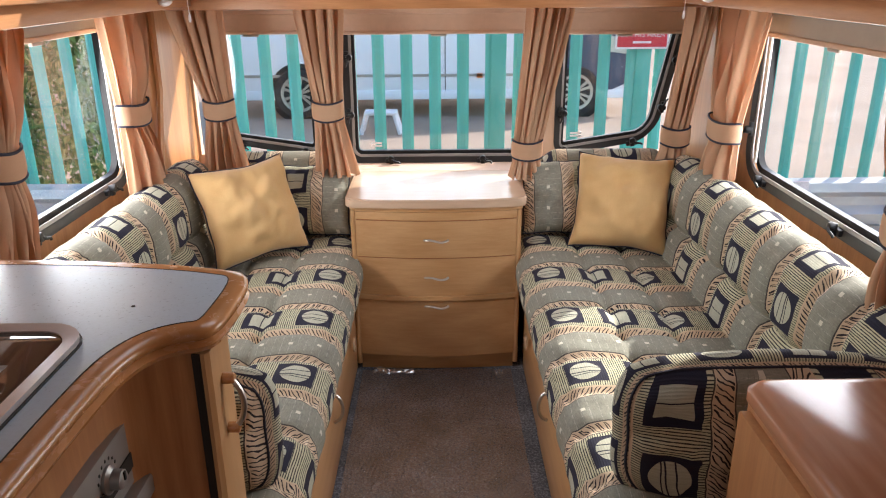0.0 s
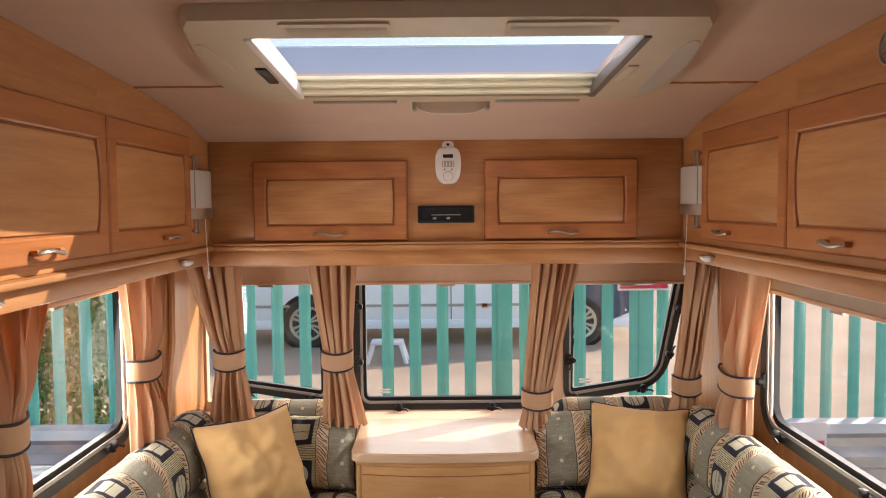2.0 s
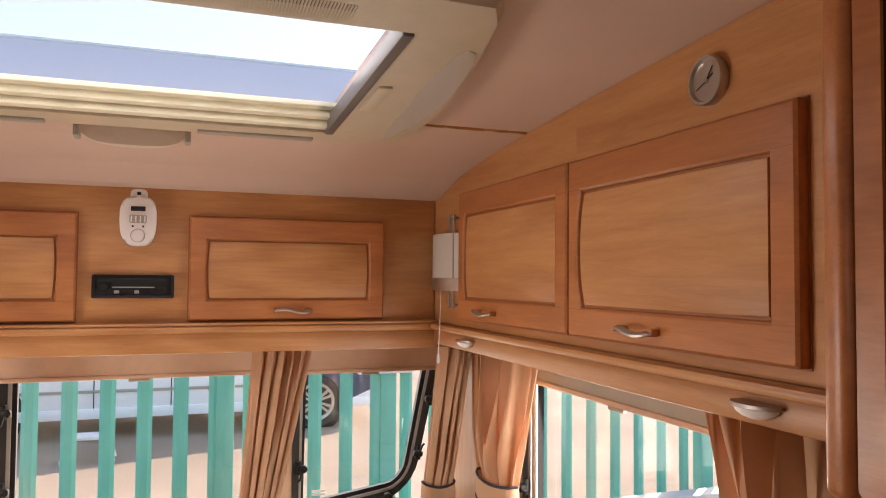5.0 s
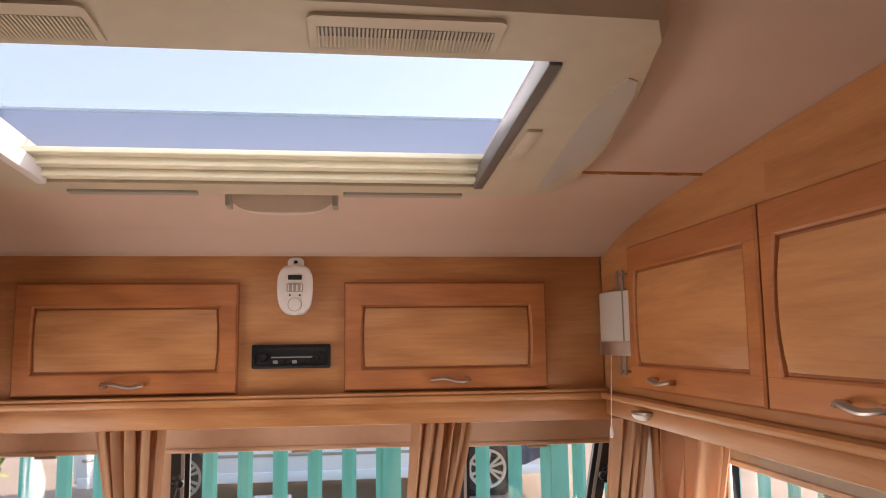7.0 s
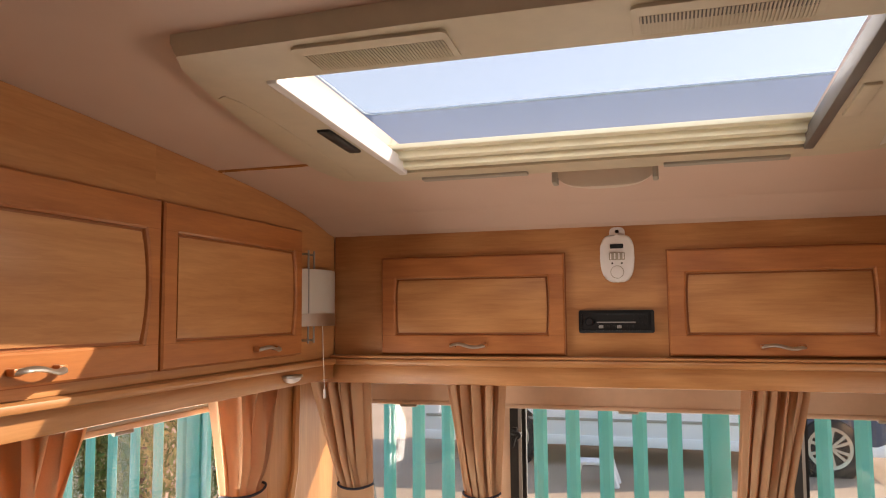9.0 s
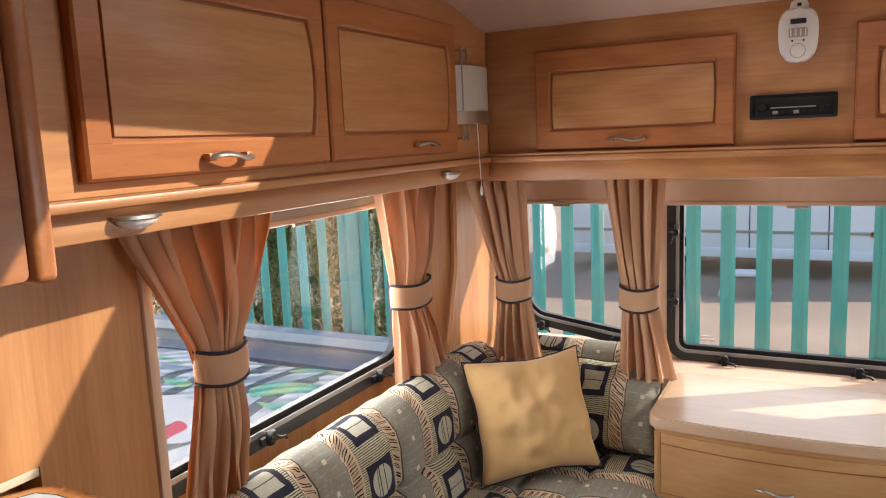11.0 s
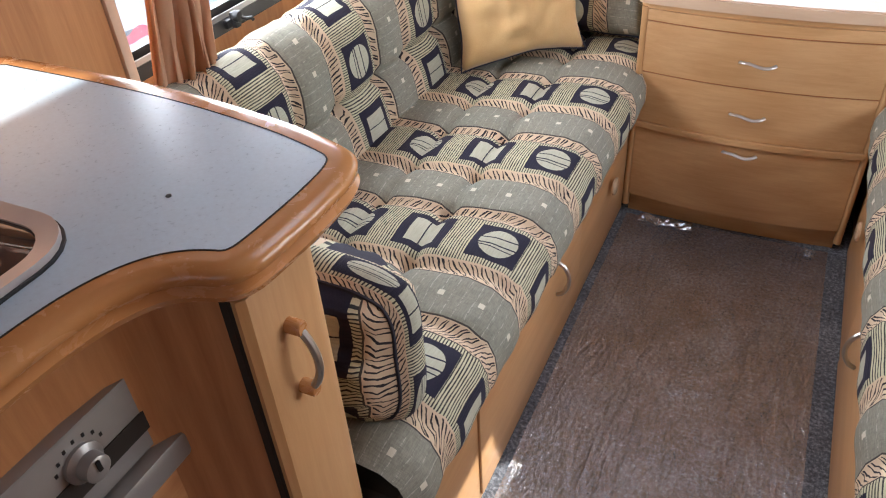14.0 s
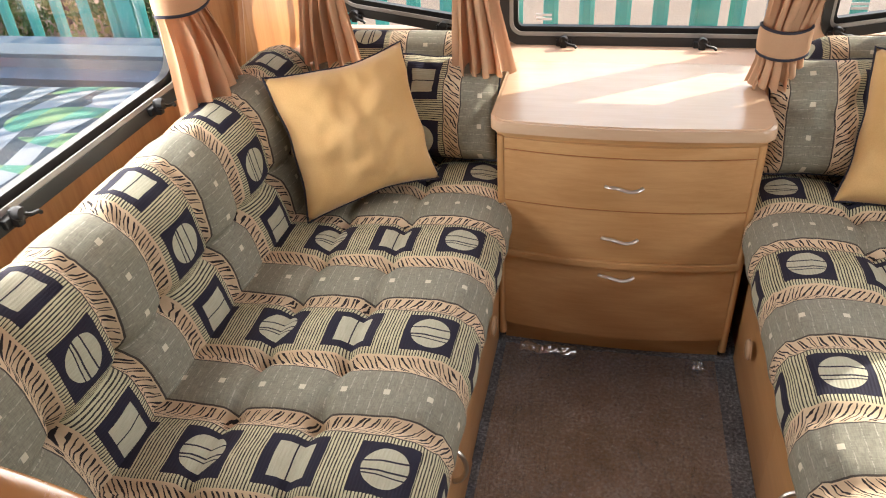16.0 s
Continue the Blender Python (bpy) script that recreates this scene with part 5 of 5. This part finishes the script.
def kitchen_unit():
    t = thing("kitchen_unit", (-0.7, 0.7, 0), "oak galley kitchen unit with end door", "cabinet")
    body = [(-1.025, 0.12), (-1.025, 1.208), (-0.40, 1.208), (-0.372, 1.20), (-0.352, 1.18), (-0.352, 1.075), (-0.375, 1.062), (-0.42, 1.03), (-0.440, 0.99), (-0.446, 0.94), (-0.446, 0.12)]
    part("body", prism(body, 0.880), wood_z, t, angle=30)
    door = [(-0.352, 1.073), (-0.352, 1.18), (-0.368, 1.20), (-0.356, 1.207), (-0.336, 1.188), (-0.328, 1.168), (-0.328, 1.078), (-0.334, 1.070)]
    d = part("door", moved(prism(door, 0.83, 0.002), Matrix.Translation((0, 0, 0.045))), tan_z, t, "curved oak end door", angle=30)
    # Black strip put in as the shade of the gap beside the door.
    part("door_gap_shade", moved(prism([(-0.3515, 1.0685), (-0.3515, 1.0725), (-0.340, 1.0710), (-0.3425, 1.0685)], 0.85), Matrix.Translation((0, 0, 0.025))), dark_gap, t)
    m = axes((-0.328, 1.122, 0), (0, 1, 0), (0, 0, 1))
    pts = [(0.0, 0.764 + 0.045 * (k - 6) / 6, 0.008 + 0.020 * math.sin(math.pi * k / 12) ** 0.7) for k in range(13)]
    h = part("handle", moved(tube(pts, 0.0047, 8), m), silver, d, "satin silver bow handle")
    for e in (-1, 1):
        part("handle_foot", moved(lathe([(0.0085, 0), (0.0085, 0.016), (0.007, 0.018)], Matrix.Translation((0, 0.764 + e * 0.043, 0))), m), edging, h, "turned oak handle foot")
    w = thing("worktop", (-0.7, 0.7, 0.882), "blue-grey laminate worktop with thick rounded oak edging", "worktop")
    o = worktop_outline()
    bm = bmesh.new()
    prof = [(0.022, 0.882), (0.004, 0.884), (0.0, 0.892), (0.006, 0.900), (0.001, 0.904), (0.0, 0.912), (0.006, 0.9185), (0.018, 0.920), (0.034, 0.9195)]
    rows = [[bm.verts.new((x, y, z)) for x, y in worktop_outline(q)] for q, z in prof]
    n = len(o)
    for a, b in zip(rows, rows[1:]):
        for k in range(n):
            bm.faces.new((a[k], a[(k + 1) % n], b[(k + 1) % n], b[k]))
    bm.faces.new(rows[0])
    part("edging", bm, edging, w, "moulded oak edging, worn and chipped", angle=50)
    part("surface", moved(prism(worktop_outline(0.030), 0.0025), Matrix.Translation((0, 0, 0.9175))), grey_laminate, w)
    part("surface_joint", tube([(x, y, 0.9196) for x, y in worktop_outline(0.0305)], 0.0011, 5, True), dark_gap, w, "thin dark joint round the laminate")
    part("surface_mark", lathe([(0.003, 0), (0.003, 0.0006)], pose(-0.452, 1.137, 0.92), 8), black_plastic, w)
    part("back_strip", box(-1.029, -0.972, 0.10, 1.346, 0.9205, 0.936, 0.003), cream_plastic, w, "cream sealing strip against the wall")
    # sink or hob under a smoked glass lid
    hb = thing("hob_lid", (-0.72, 0.80, 0.92), "smoked glass hob lid in a brushed steel rim", "hob")
    part("rim", moved(ring(rounded(-0.97, -0.475, 0.50, 1.062, (0.05, 0.05, 0.06, 0.05)), rounded(-0.951, -0.494, 0.519, 1.043, (0.035, 0.035, 0.045, 0.035)), 0.010, 0.003), Matrix.Translation((0, 0, 0.9201))), steel_rim, hb)
    part("gasket", moved(ring(rounded(-0.973, -0.472, 0.497, 1.065, (0.053, 0.053, 0.063, 0.053)), rounded(-0.968, -0.477, 0.502, 1.060, (0.048, 0.048, 0.058, 0.048)), 0.003, 0.0005), Matrix.Translation((0, 0, 0.9201))), black_rubber, hb)
    part("glass", moved(prism(rounded(-0.952, -0.493, 0.518, 1.044, (0.035, 0.035, 0.045, 0.035)), 0.005, 0.001), Matrix.Translation((0, 0, 0.9203))), hob_glass, hb)
    part("maker_plate", box(-0.545, -0.535, 0.86, 0.95, 0.9255, 0.9262), oven_grey, hb, "small dark badge with a faint line")
    # oven front below
    ov = thing("oven", (-0.44, 0.75, 0.35), "grey oven front with control dial", "oven")
    mo = axes((-0.446, 0.038, -0.035), (0, 1, 0), (0, 0, 1))
    part("control_panel", moved(prism(rounded(0.45, 1.005, 0.745, 0.84, 0.006), 0.014, 0.003), mo), oven_grey, ov)
    # No hollow here: a black slab paints the shade of a grip recess.
    part("grip_recess_shade", moved(box(0.80, 0.99, 0.768, 0.792, 0.0135, 0.0155), mo), dark_gap, ov)
    part("grip", moved(box(0.47, 1.00, 0.705, 0.742, 0.0, 0.03, 0.008), mo), oven_grey, ov)
    k = part("dial", moved(lathe([(0.020, 0.012), (0.020, 0.018), (0.014, 0.022), (0.013, 0.034), (0.010, 0.036)], Matrix.Translation((0.90, 0.80, 0))), mo), oven_grey, ov, "round silver control knob")
    part("pointer", moved(box(0.898, 0.902, 0.80, 0.812, 0.036, 0.038), mo), black_plastic, k)
    for q in range(7):
        a = radians(20 + q * 23)
        part("dial_mark", moved(box(0.90 + 0.027 * math.cos(a) - 0.0015, 0.90 + 0.027 * math.cos(a) + 0.0015, 0.80 + 0.027 * math.sin(a) - 0.002, 0.80 + 0.027 * math.sin(a) + 0.002, 0.0135, 0.0146), mo), black_plastic, ov)
    part("oven_door", moved(box(0.45, 1.00, 0.30, 0.70, 0.0, 0.018, 0.004), mo), wood_y, ov)


kitchen_unit()
single("wall_panel", box(-1.0285, -0.972, 1.347, 1.56, 0.5, 0.936, 0, box(-1.0285, -0.972, -0.3, 1.56, 0.936, 1.30)), wood_z, (-1.0, 0.6, 0.936), "oak laminate panel behind the worktop", "wall", kind="structure", smooth=False)
single("wall_panel_trim", box(-1.0285, -0.965, 1.562, 1.585, 0.50, 1.30, 0.006), wallpaper, (-1.0, 1.57, 0.7), "beige edge strip beside the side window", "trim", kind="structure")


def low_cabinet():
    t = thing("low_cabinet", (0.76, 0.75, 0), "low oak cabinet with reddish top beside the sofa", "cabinet")
    part("body", box(0.508, 1.026, 0.10, 1.198, 0, 0.716, 0.003), wood_z, t)
    o = rounded(0.498, 1.027, 0.10, 1.212, (0.01, 0.01, 0.01, 0.035))
    bm = bmesh.new()
    rows = []
    for d, z in ((0.008, 0.716), (0.0, 0.722), (0.0, 0.738), (0.008, 0.748), (0.018, 0.750)):
        rows.append([bm.verts.new((x + (d if x < 0.7 else -d * 0.1), y + (-d if y > 0.6 else d * 0.1), z)) for x, y in o])
    for a, b in zip(rows, rows[1:]):
        for k in range(len(o)):
            bm.faces.new((a[k], a[(k + 1) % len(o)], b[(k + 1) % len(o)], b[k]))
    bm.faces.new(rows[0][::-1]), bm.faces.new(rows[-1])
    part("cabinet_top", bm, top_red, t, "reddish oak top with rounded edge")
    m = axes((0.508, 0, 0), (0, -1, 0), (0, 0, 1))
    d = part("door", moved(prism(rounded(-1.19, -0.62, 0.06, 0.70, 0.006), 0.016, 0.003), m), wood_z, t)
    wave_handle(d, m @ Matrix.Translation((0, 0, 0.016)), -0.9, 0.62)


top_red = wood("reddish_oak_top", (0.46, 0.22, 0.12), (0.36, 0.155, 0.08), (12, 1.4, 12), 0.2)
low_cabinet()

# ---- floor film ----
def film_height(i, j):
    """Gentle waves with a few sharper creases."""
    crease = noise.noise(Vector((i * 6 + 2.5 * noise.noise(Vector((i * 3, j * 9, 4))), j * 11, 7)))
    return 0.005 + 0.0015 * (1 + noise.noise(Vector((i * 9, j * 14, 0)))) + 0.0042 * max(0.0, 1 - 7 * abs(crease))


bm = sheet(lambda i, j: Vector((-0.285 + 0.545 * i, -0.6 + 3.165 * j, film_height(i, j))), 110, 240)
fl = single("protective_film", bm, film, (0, 1, 0.004), "clear creased plastic film laid over the carpet", "film")
fl.visible_shadow = False
def film_fold(x, y, w, seed):
    """A crumpled flap of the film's edge."""
    f = lambda i, j: Vector((x + w * (i - 0.5), y + 0.035 * (j - 0.5) + 0.012 * noise.noise(Vector((i * 4, seed, 0))), 0.010 + 0.016 * math.sin(math.pi * j) * (0.5 + 0.9 * noise.noise(Vector((i * 9, j * 3, seed))))))
    ob = single("film_fold", sheet(f, 40, 10), film_shiny, (x, y, 0.004), "crumpled edge of the clear plastic film", "film", "film edges")
    ob.visible_shadow = False


film_shiny = pane_material("shiny_crumpled_film", (0.9, 0.9, 0.9), 0.4, 0.12)
film_fold(-0.17, 2.555, 0.15, 1.0)
film_fold(0.215, 2.545, 0.03, 7.0)


# ---- outside ----
single("ground", sheet(lambda i, j: Vector((-150 + 300 * i, -150 + 300 * j, -0.45)), 12, 12), gravel, (0, 0, -0.45), "sandy beige yard, sunlit", "ground", kind="structure")


def fence():
    t = thing("palisade_fence", (0, 4.35, -0.45), "teal painted steel palisade fence", "fence")
    half = 0.033
    prof = [(-half, 0.0), (-half * 0.45, -0.012), (half * 0.45, -0.012), (half, 0.0), (half, 0.003), (half * 0.45, -0.009), (-half * 0.45, -0.009), (-half, 0.003)]
    bm = prism(prof, 2.05)
    pale = mesh_of("pale", bm, teal_paint, False)
    for k in range(-42, 43):
        ob = new("pale", pale)
        ob.parent = t
        ob.location = (-0.016 + 0.1555 * k, 0, 0.08)
        ORIGIN[ob.name] = ORIGIN[t.name]
    for z in (0.30, 1.75):
        part("rail", box(-6.6, 6.6, 4.365, 4.40, -0.45 + z, -0.40 + z), teal_paint, t)
    for x in (-5.18, -2.42, 0.335, 1.13, 3.09, 5.85):
        part("post", box(x - 0.042, x + 0.042, 4.33, 4.41, -0.45, 1.75, 0.004), teal_paint, t, "wider fence post")


fence()


def barrier():
    t = thing("crash_barrier", (0, 4.15, -0.45), "galvanised steel crash barrier in front of the fence", "barrier")
    prof = [(4.20, 0.29), (4.15, 0.27), (4.14, 0.22), (4.19, 0.18), (4.19, 0.13), (4.14, 0.09), (4.15, 0.03), (4.20, 0.0), (4.205, 0.005), (4.155, 0.035), (4.145, 0.09), (4.195, 0.125), (4.195, 0.185), (4.145, 0.22), (4.155, 0.265), (4.205, 0.285)]
    part("beam", moved(prism(prof, 14.0), axes((-7, 0, 0), (0, 1, 0), (0, 0, 1))), barrier_metal, t)
    part("concrete_kerb", box(-7, 7, 4.21, 4.315, -0.45, 0.24, 0.01), kerb_concrete, t, "pale concrete kerb wall")
    for x in (-6, -4, -2, 0, 2, 4, 6):
        part("post", box(x - 0.05, x + 0.05, 4.196, 4.209, -0.45, 0.25), barrier_metal, t)


barrier()


banner = Mat("printed_tarpaulin", 0.35)
bv = banner.coords("Object", (1, 1, 1))
bw = banner.node("ShaderNodeTexWave")
bw.inputs["Scale"].default_value, bw.inputs["Distortion"].default_value, bw.inputs["Detail"].default_value = 1.6, 5.0, 1.0
banner.t.links.new(bv, bw.inputs["Vector"])
bn, bk = banner.noise(bv, 1.4, 2), banner.noise(banner.coords("Object", (0.7, 1.5, 1)), 1.1, 1, distort=1.5)
# White print dulled, standing in for contrast lost to window reflections.
bcol = banner.mix(Ex(banner.t, bw.outputs[1]).less(0.42) * bn.more(0.47), (0.48, 0.48, 0.48), (0.09, 0.095, 0.105))
bcol = banner.mix(bk.less(0.40), bcol, banner.mix(Ex(banner.t, bw.outputs[1]).less(0.5), (0.14, 0.40, 0.27), (0.30, 0.45, 0.20)))
bcol = banner.mix(bk.more(0.64), bcol, (0.50, 0.07, 0.09))
banner.set("Base Color", bcol)
# Made-up trailer carries the printed sheet; what really holds it is unknown.
t = thing("stand_in_trailer", (-2.6, 3.35, -0.45), "made-up low trailer under a printed white tarpaulin with green and black swirls", "trailer")


def tarp(i, j):
    x, y = -4.6 + 3.25 * i, 1.70 + 2.35 * j
    e = min(1.0, min(i, 1 - i) * 14) * min(1.0, min(j, 1 - j) * 9)
    return Vector((x, y, -0.38 + (0.60 + 0.03 * noise.noise(Vector((x * 2, y * 2, 3)))) * e ** 0.4))


part("tarpaulin", sheet(tarp, 60, 40), banner.m, t)
for x in (-4.2, -3.0, -1.8):
    part("wheel", lathe([(0.10, 0), (0.17, 0.0), (0.175, 0.05), (0.16, 0.09), (0.09, 0.09)], axes((x, 2.42, -0.275), (1, 0, 0), (0, 0, 1))), tyre_rubber, t)
part("bed", box(-4.5, -1.4, 2.42, 3.95, -0.36, -0.16, 0.02), barrier_metal, t)


def lettering(text, size, m, material, parent):
    c = bpy.data.curves.new("words", "FONT")
    c.body, c.size, c.align_x, c.align_y, c.extrude = text, size, "CENTER", "CENTER", 0.001
    tmp = bpy.data.objects.new("tmp", c)
    scene.collection.objects.link(tmp)
    me = bpy.data.meshes.new_from_object(tmp.evaluated_get(bpy.context.evaluated_depsgraph_get()))
    bpy.data.objects.remove(tmp)
    bm = bmesh.new()
    bm.from_mesh(me)
    bpy.data.meshes.remove(me)
    part("lettering", moved(bm, m), material, parent, smooth=False)


def sign(x, y, z, w, h, rows, label):
    t = thing("warning_sign", (x, y, z), label, "sign", "warning signs")
    m = axes((x, y, z), (1, 0, 0), (0, 0, 1))
    part("plate", moved(box(-w / 2, w / 2, -h / 2, h / 2, -0.004, 0, 0.001), m), sign_red, t)
    part("border", moved(ring(rounded(-w / 2, w / 2, -h / 2, h / 2, 0.005), rounded(-w / 2 + 0.01, w / 2 - 0.01, -h / 2 + 0.01, h / 2 - 0.01, 0.004), 0.003), m), sign_white, t)
    for text, size, v in rows:
        if text == "-":
            part("small_print", moved(box(-size, size, v - 0.006, v + 0.006, 0, 0.002), m), sign_white, t)
        elif text == "=":
            part("white_band", moved(box(-w / 2 + 0.008, w / 2 - 0.008, v - size, v + size, 0, 0.002), m), sign_white, t)
        else:
            lettering(text, size, m @ Matrix.Translation((0, v, 0.002)), sign_white, t)


sign(1.11, 4.315, 1.10, 0.29, 0.22, [("IN THIS AREA", 0.040, -0.035), ("-", 0.05, -0.075), ("-", 0.11, 0.03)], "red warning sign with white words on the fence")
sign(1.92, 4.12, 0.14, 0.26, 0.30, [("=", 0.045, 0.095), ("NO", 0.055, 0.015), ("IN THIS", 0.045, -0.05)], "red and white police warning sign on the barrier")
sign(-2.72, 4.315, 1.20, 0.30, 0.22, [("-", 0.10, 0.03), ("-", 0.10, -0.02), ("-", 0.05, -0.07)], "red warning sign with small print on the fence")


def van():
    t = thing("van", (0, 10.9, -0.45), "white van parked behind the fence", "vehicle")
    side = [(-3.1, -0.15), (-3.12, 0.5), (-3.0, 1.6), (-2.8, 1.72), (0.9, 1.72), (1.15, 1.62), (1.75, 0.92), (2.35, 0.74), (2.62, 0.55), (2.68, 0.1), (2.65, -0.18)]
    part("body", moved(prism(side, 1.9, 0.05), axes((0, 12.2, 0), (1, 0, 0), (0, 0, 1))), van_paint, t, angle=30)
    part("sill", box(-3.05, 2.6, 10.285, 10.33, -0.20, -0.08, 0.01), van_paint, t)
    part("side_window", moved(prism([(0.15, 0.85), (0.15, 1.45), (0.95, 1.45), (1.45, 0.90)], 0.012), axes((0, 10.30, 0), (1, 0, 0), (0, 0, 1))), car_glass, t)
    part("headlight", moved(prism([(2.2, 0.42), (2.28, 0.62), (2.58, 0.50), (2.62, 0.36)], 0.03), axes((0, 10.30, 0), (1, 0, 0), (0, 0, 1))), silver, t)
    wing = [(1.20, -0.10), (1.22, 0.62), (1.60, 0.80), (2.30, 0.70), (2.60, 0.50), (2.66, 0.05), (2.30, -0.10)]
    part("front_wing", moved(prism(wing, 0.012), axes((0, 10.298, 0), (1, 0, 0), (0, 0, 1))), wing_paint, t, "dark navy front wing")
    part("side_indicator", box(0.52, 0.60, 10.285, 10.30, 0.08, 0.14, 0.004), orange_lens, t)
    for x in (-0.75, 0.1, 1.5):
        part("door_seam", box(x - 0.006, x + 0.006, 10.2965, 10.3005, -0.08, 1.4), dark_gap, t)
    part("rub_strip", box(-3.0, 1.4, 10.285, 10.30, 0.10, 0.135, 0.004), grey_blind, t)
    for x in (-1.86, 1.84):
        m = axes((x, 10.34, -0.115), (1, 0, 0), (0, 0, 1))
        part("wheel_arch", moved(lathe([(0.40, -0.02), (0.40, 0.045), (0.38, 0.047)], Matrix(), 32), m), black_plastic, t)
        wl = part("wheel", moved(lathe([(0.20, 0.0), (0.335, 0.0), (0.34, 0.05), (0.325, 0.085), (0.235, 0.09), (0.22, 0.07)], Matrix(), 32), m), tyre_rubber, t)
        part("hub", moved(lathe([(0.22, 0.02), (0.22, 0.03), (0.07, 0.04), (0.002, 0.042)], Matrix(), 24), m), tyre_rubber, wl)
        circle = lambda q: [(q * math.cos(6.2832 * k / 32), q * math.sin(6.2832 * k / 32)) for k in range(32)]
        part("rim", moved(ring(circle(0.24), circle(0.205), 0.03, 0.006), m @ Matrix.Translation((0, 0, 0.068))), silver, wl, "silver alloy rim")
        part("hub_cap", moved(lathe([(0.045, 0.07), (0.045, 0.098), (0.02, 0.102)], Matrix(), 16), m), silver, wl)
        for k in range(12):
            part("spoke", moved(prism([(-0.012, 0.03), (0.012, 0.03), (0.017, 0.215), (-0.017, 0.215)], 0.03), m @ pose(0, 0, 0.062, 0, 0, 60 * (k // 2) + 11 * (k % 2 * 2 - 1))), silver, wl)


van()


def stool():
    t = thing("step_stool", (-0.72, 9.3, -0.45), "white plastic step stool on the yard", "stool")
    c = Vector((-0.70, 9.3, -0.45))
    part("seat", moved(box(-0.20, 0.20, -0.13, 0.13, 0.23, 0.27, 0.015), Matrix.Translation(c)), white_plastic, t)
    for a in (-1, 1):
        for b in (-1, 1):
            part("leg", tube([c + Vector((a * 0.17, b * 0.10, 0.24)), c + Vector((a * 0.24, b * 0.13, 0.0))], 0.03, 6), white_plastic, t)


stool()


def hedge(name, cx, cy, w, d, h, count, seed):
    rnd = random.Random(seed)
    t = thing(name, (cx, cy, -0.45), "dense green hedge behind the fence", "hedge")
    verts, faces = [], []
    for _ in range(count):
        x, y = rnd.uniform(-w / 2, w / 2), rnd.uniform(-d / 2, d / 2)
        top = h * (0.75 + 0.35 * noise.noise(Vector((x * 1.3, y * 1.3, seed))))
        p = Vector((x, y, rnd.uniform(0.0, 1.0) ** 0.8 * top))
        q = Euler((rnd.uniform(0, 6.3), rnd.uniform(0, 6.3), rnd.uniform(0, 6.3))).to_matrix()
        l = rnd.uniform(0.025, 0.055)
        b = len(verts)
        for v in ((-l, 0, 0), (0, -l * 0.45, 0.006), (l, 0, 0), (0, l * 0.45, 0.006)):
            verts.append(tuple(p + q @ Vector(v)))
        faces.append((b, b + 1, b + 2, b + 3))
    me = bpy.data.meshes.new("foliage")
    me.from_pydata(verts, [], faces)
    me.materials.append(leaf_green)
    ob = new("foliage", me)
    ob.parent = t
    tagged(ob, kind="stuff")
    for k in range(7):
        x = -w / 2 + w * (k + 0.5) / 7
        part("stem", tube([(cx + x, cy, -0.45), (cx + x + 0.05, cy + 0.04, 0.1), (cx + x - 0.06, cy, h * 0.7 - 0.45)], 0.03, 6), bark, t)


hedge("hedge", -4.6, 6.6, 4.2, 1.0, 2.6, 30000, 3)
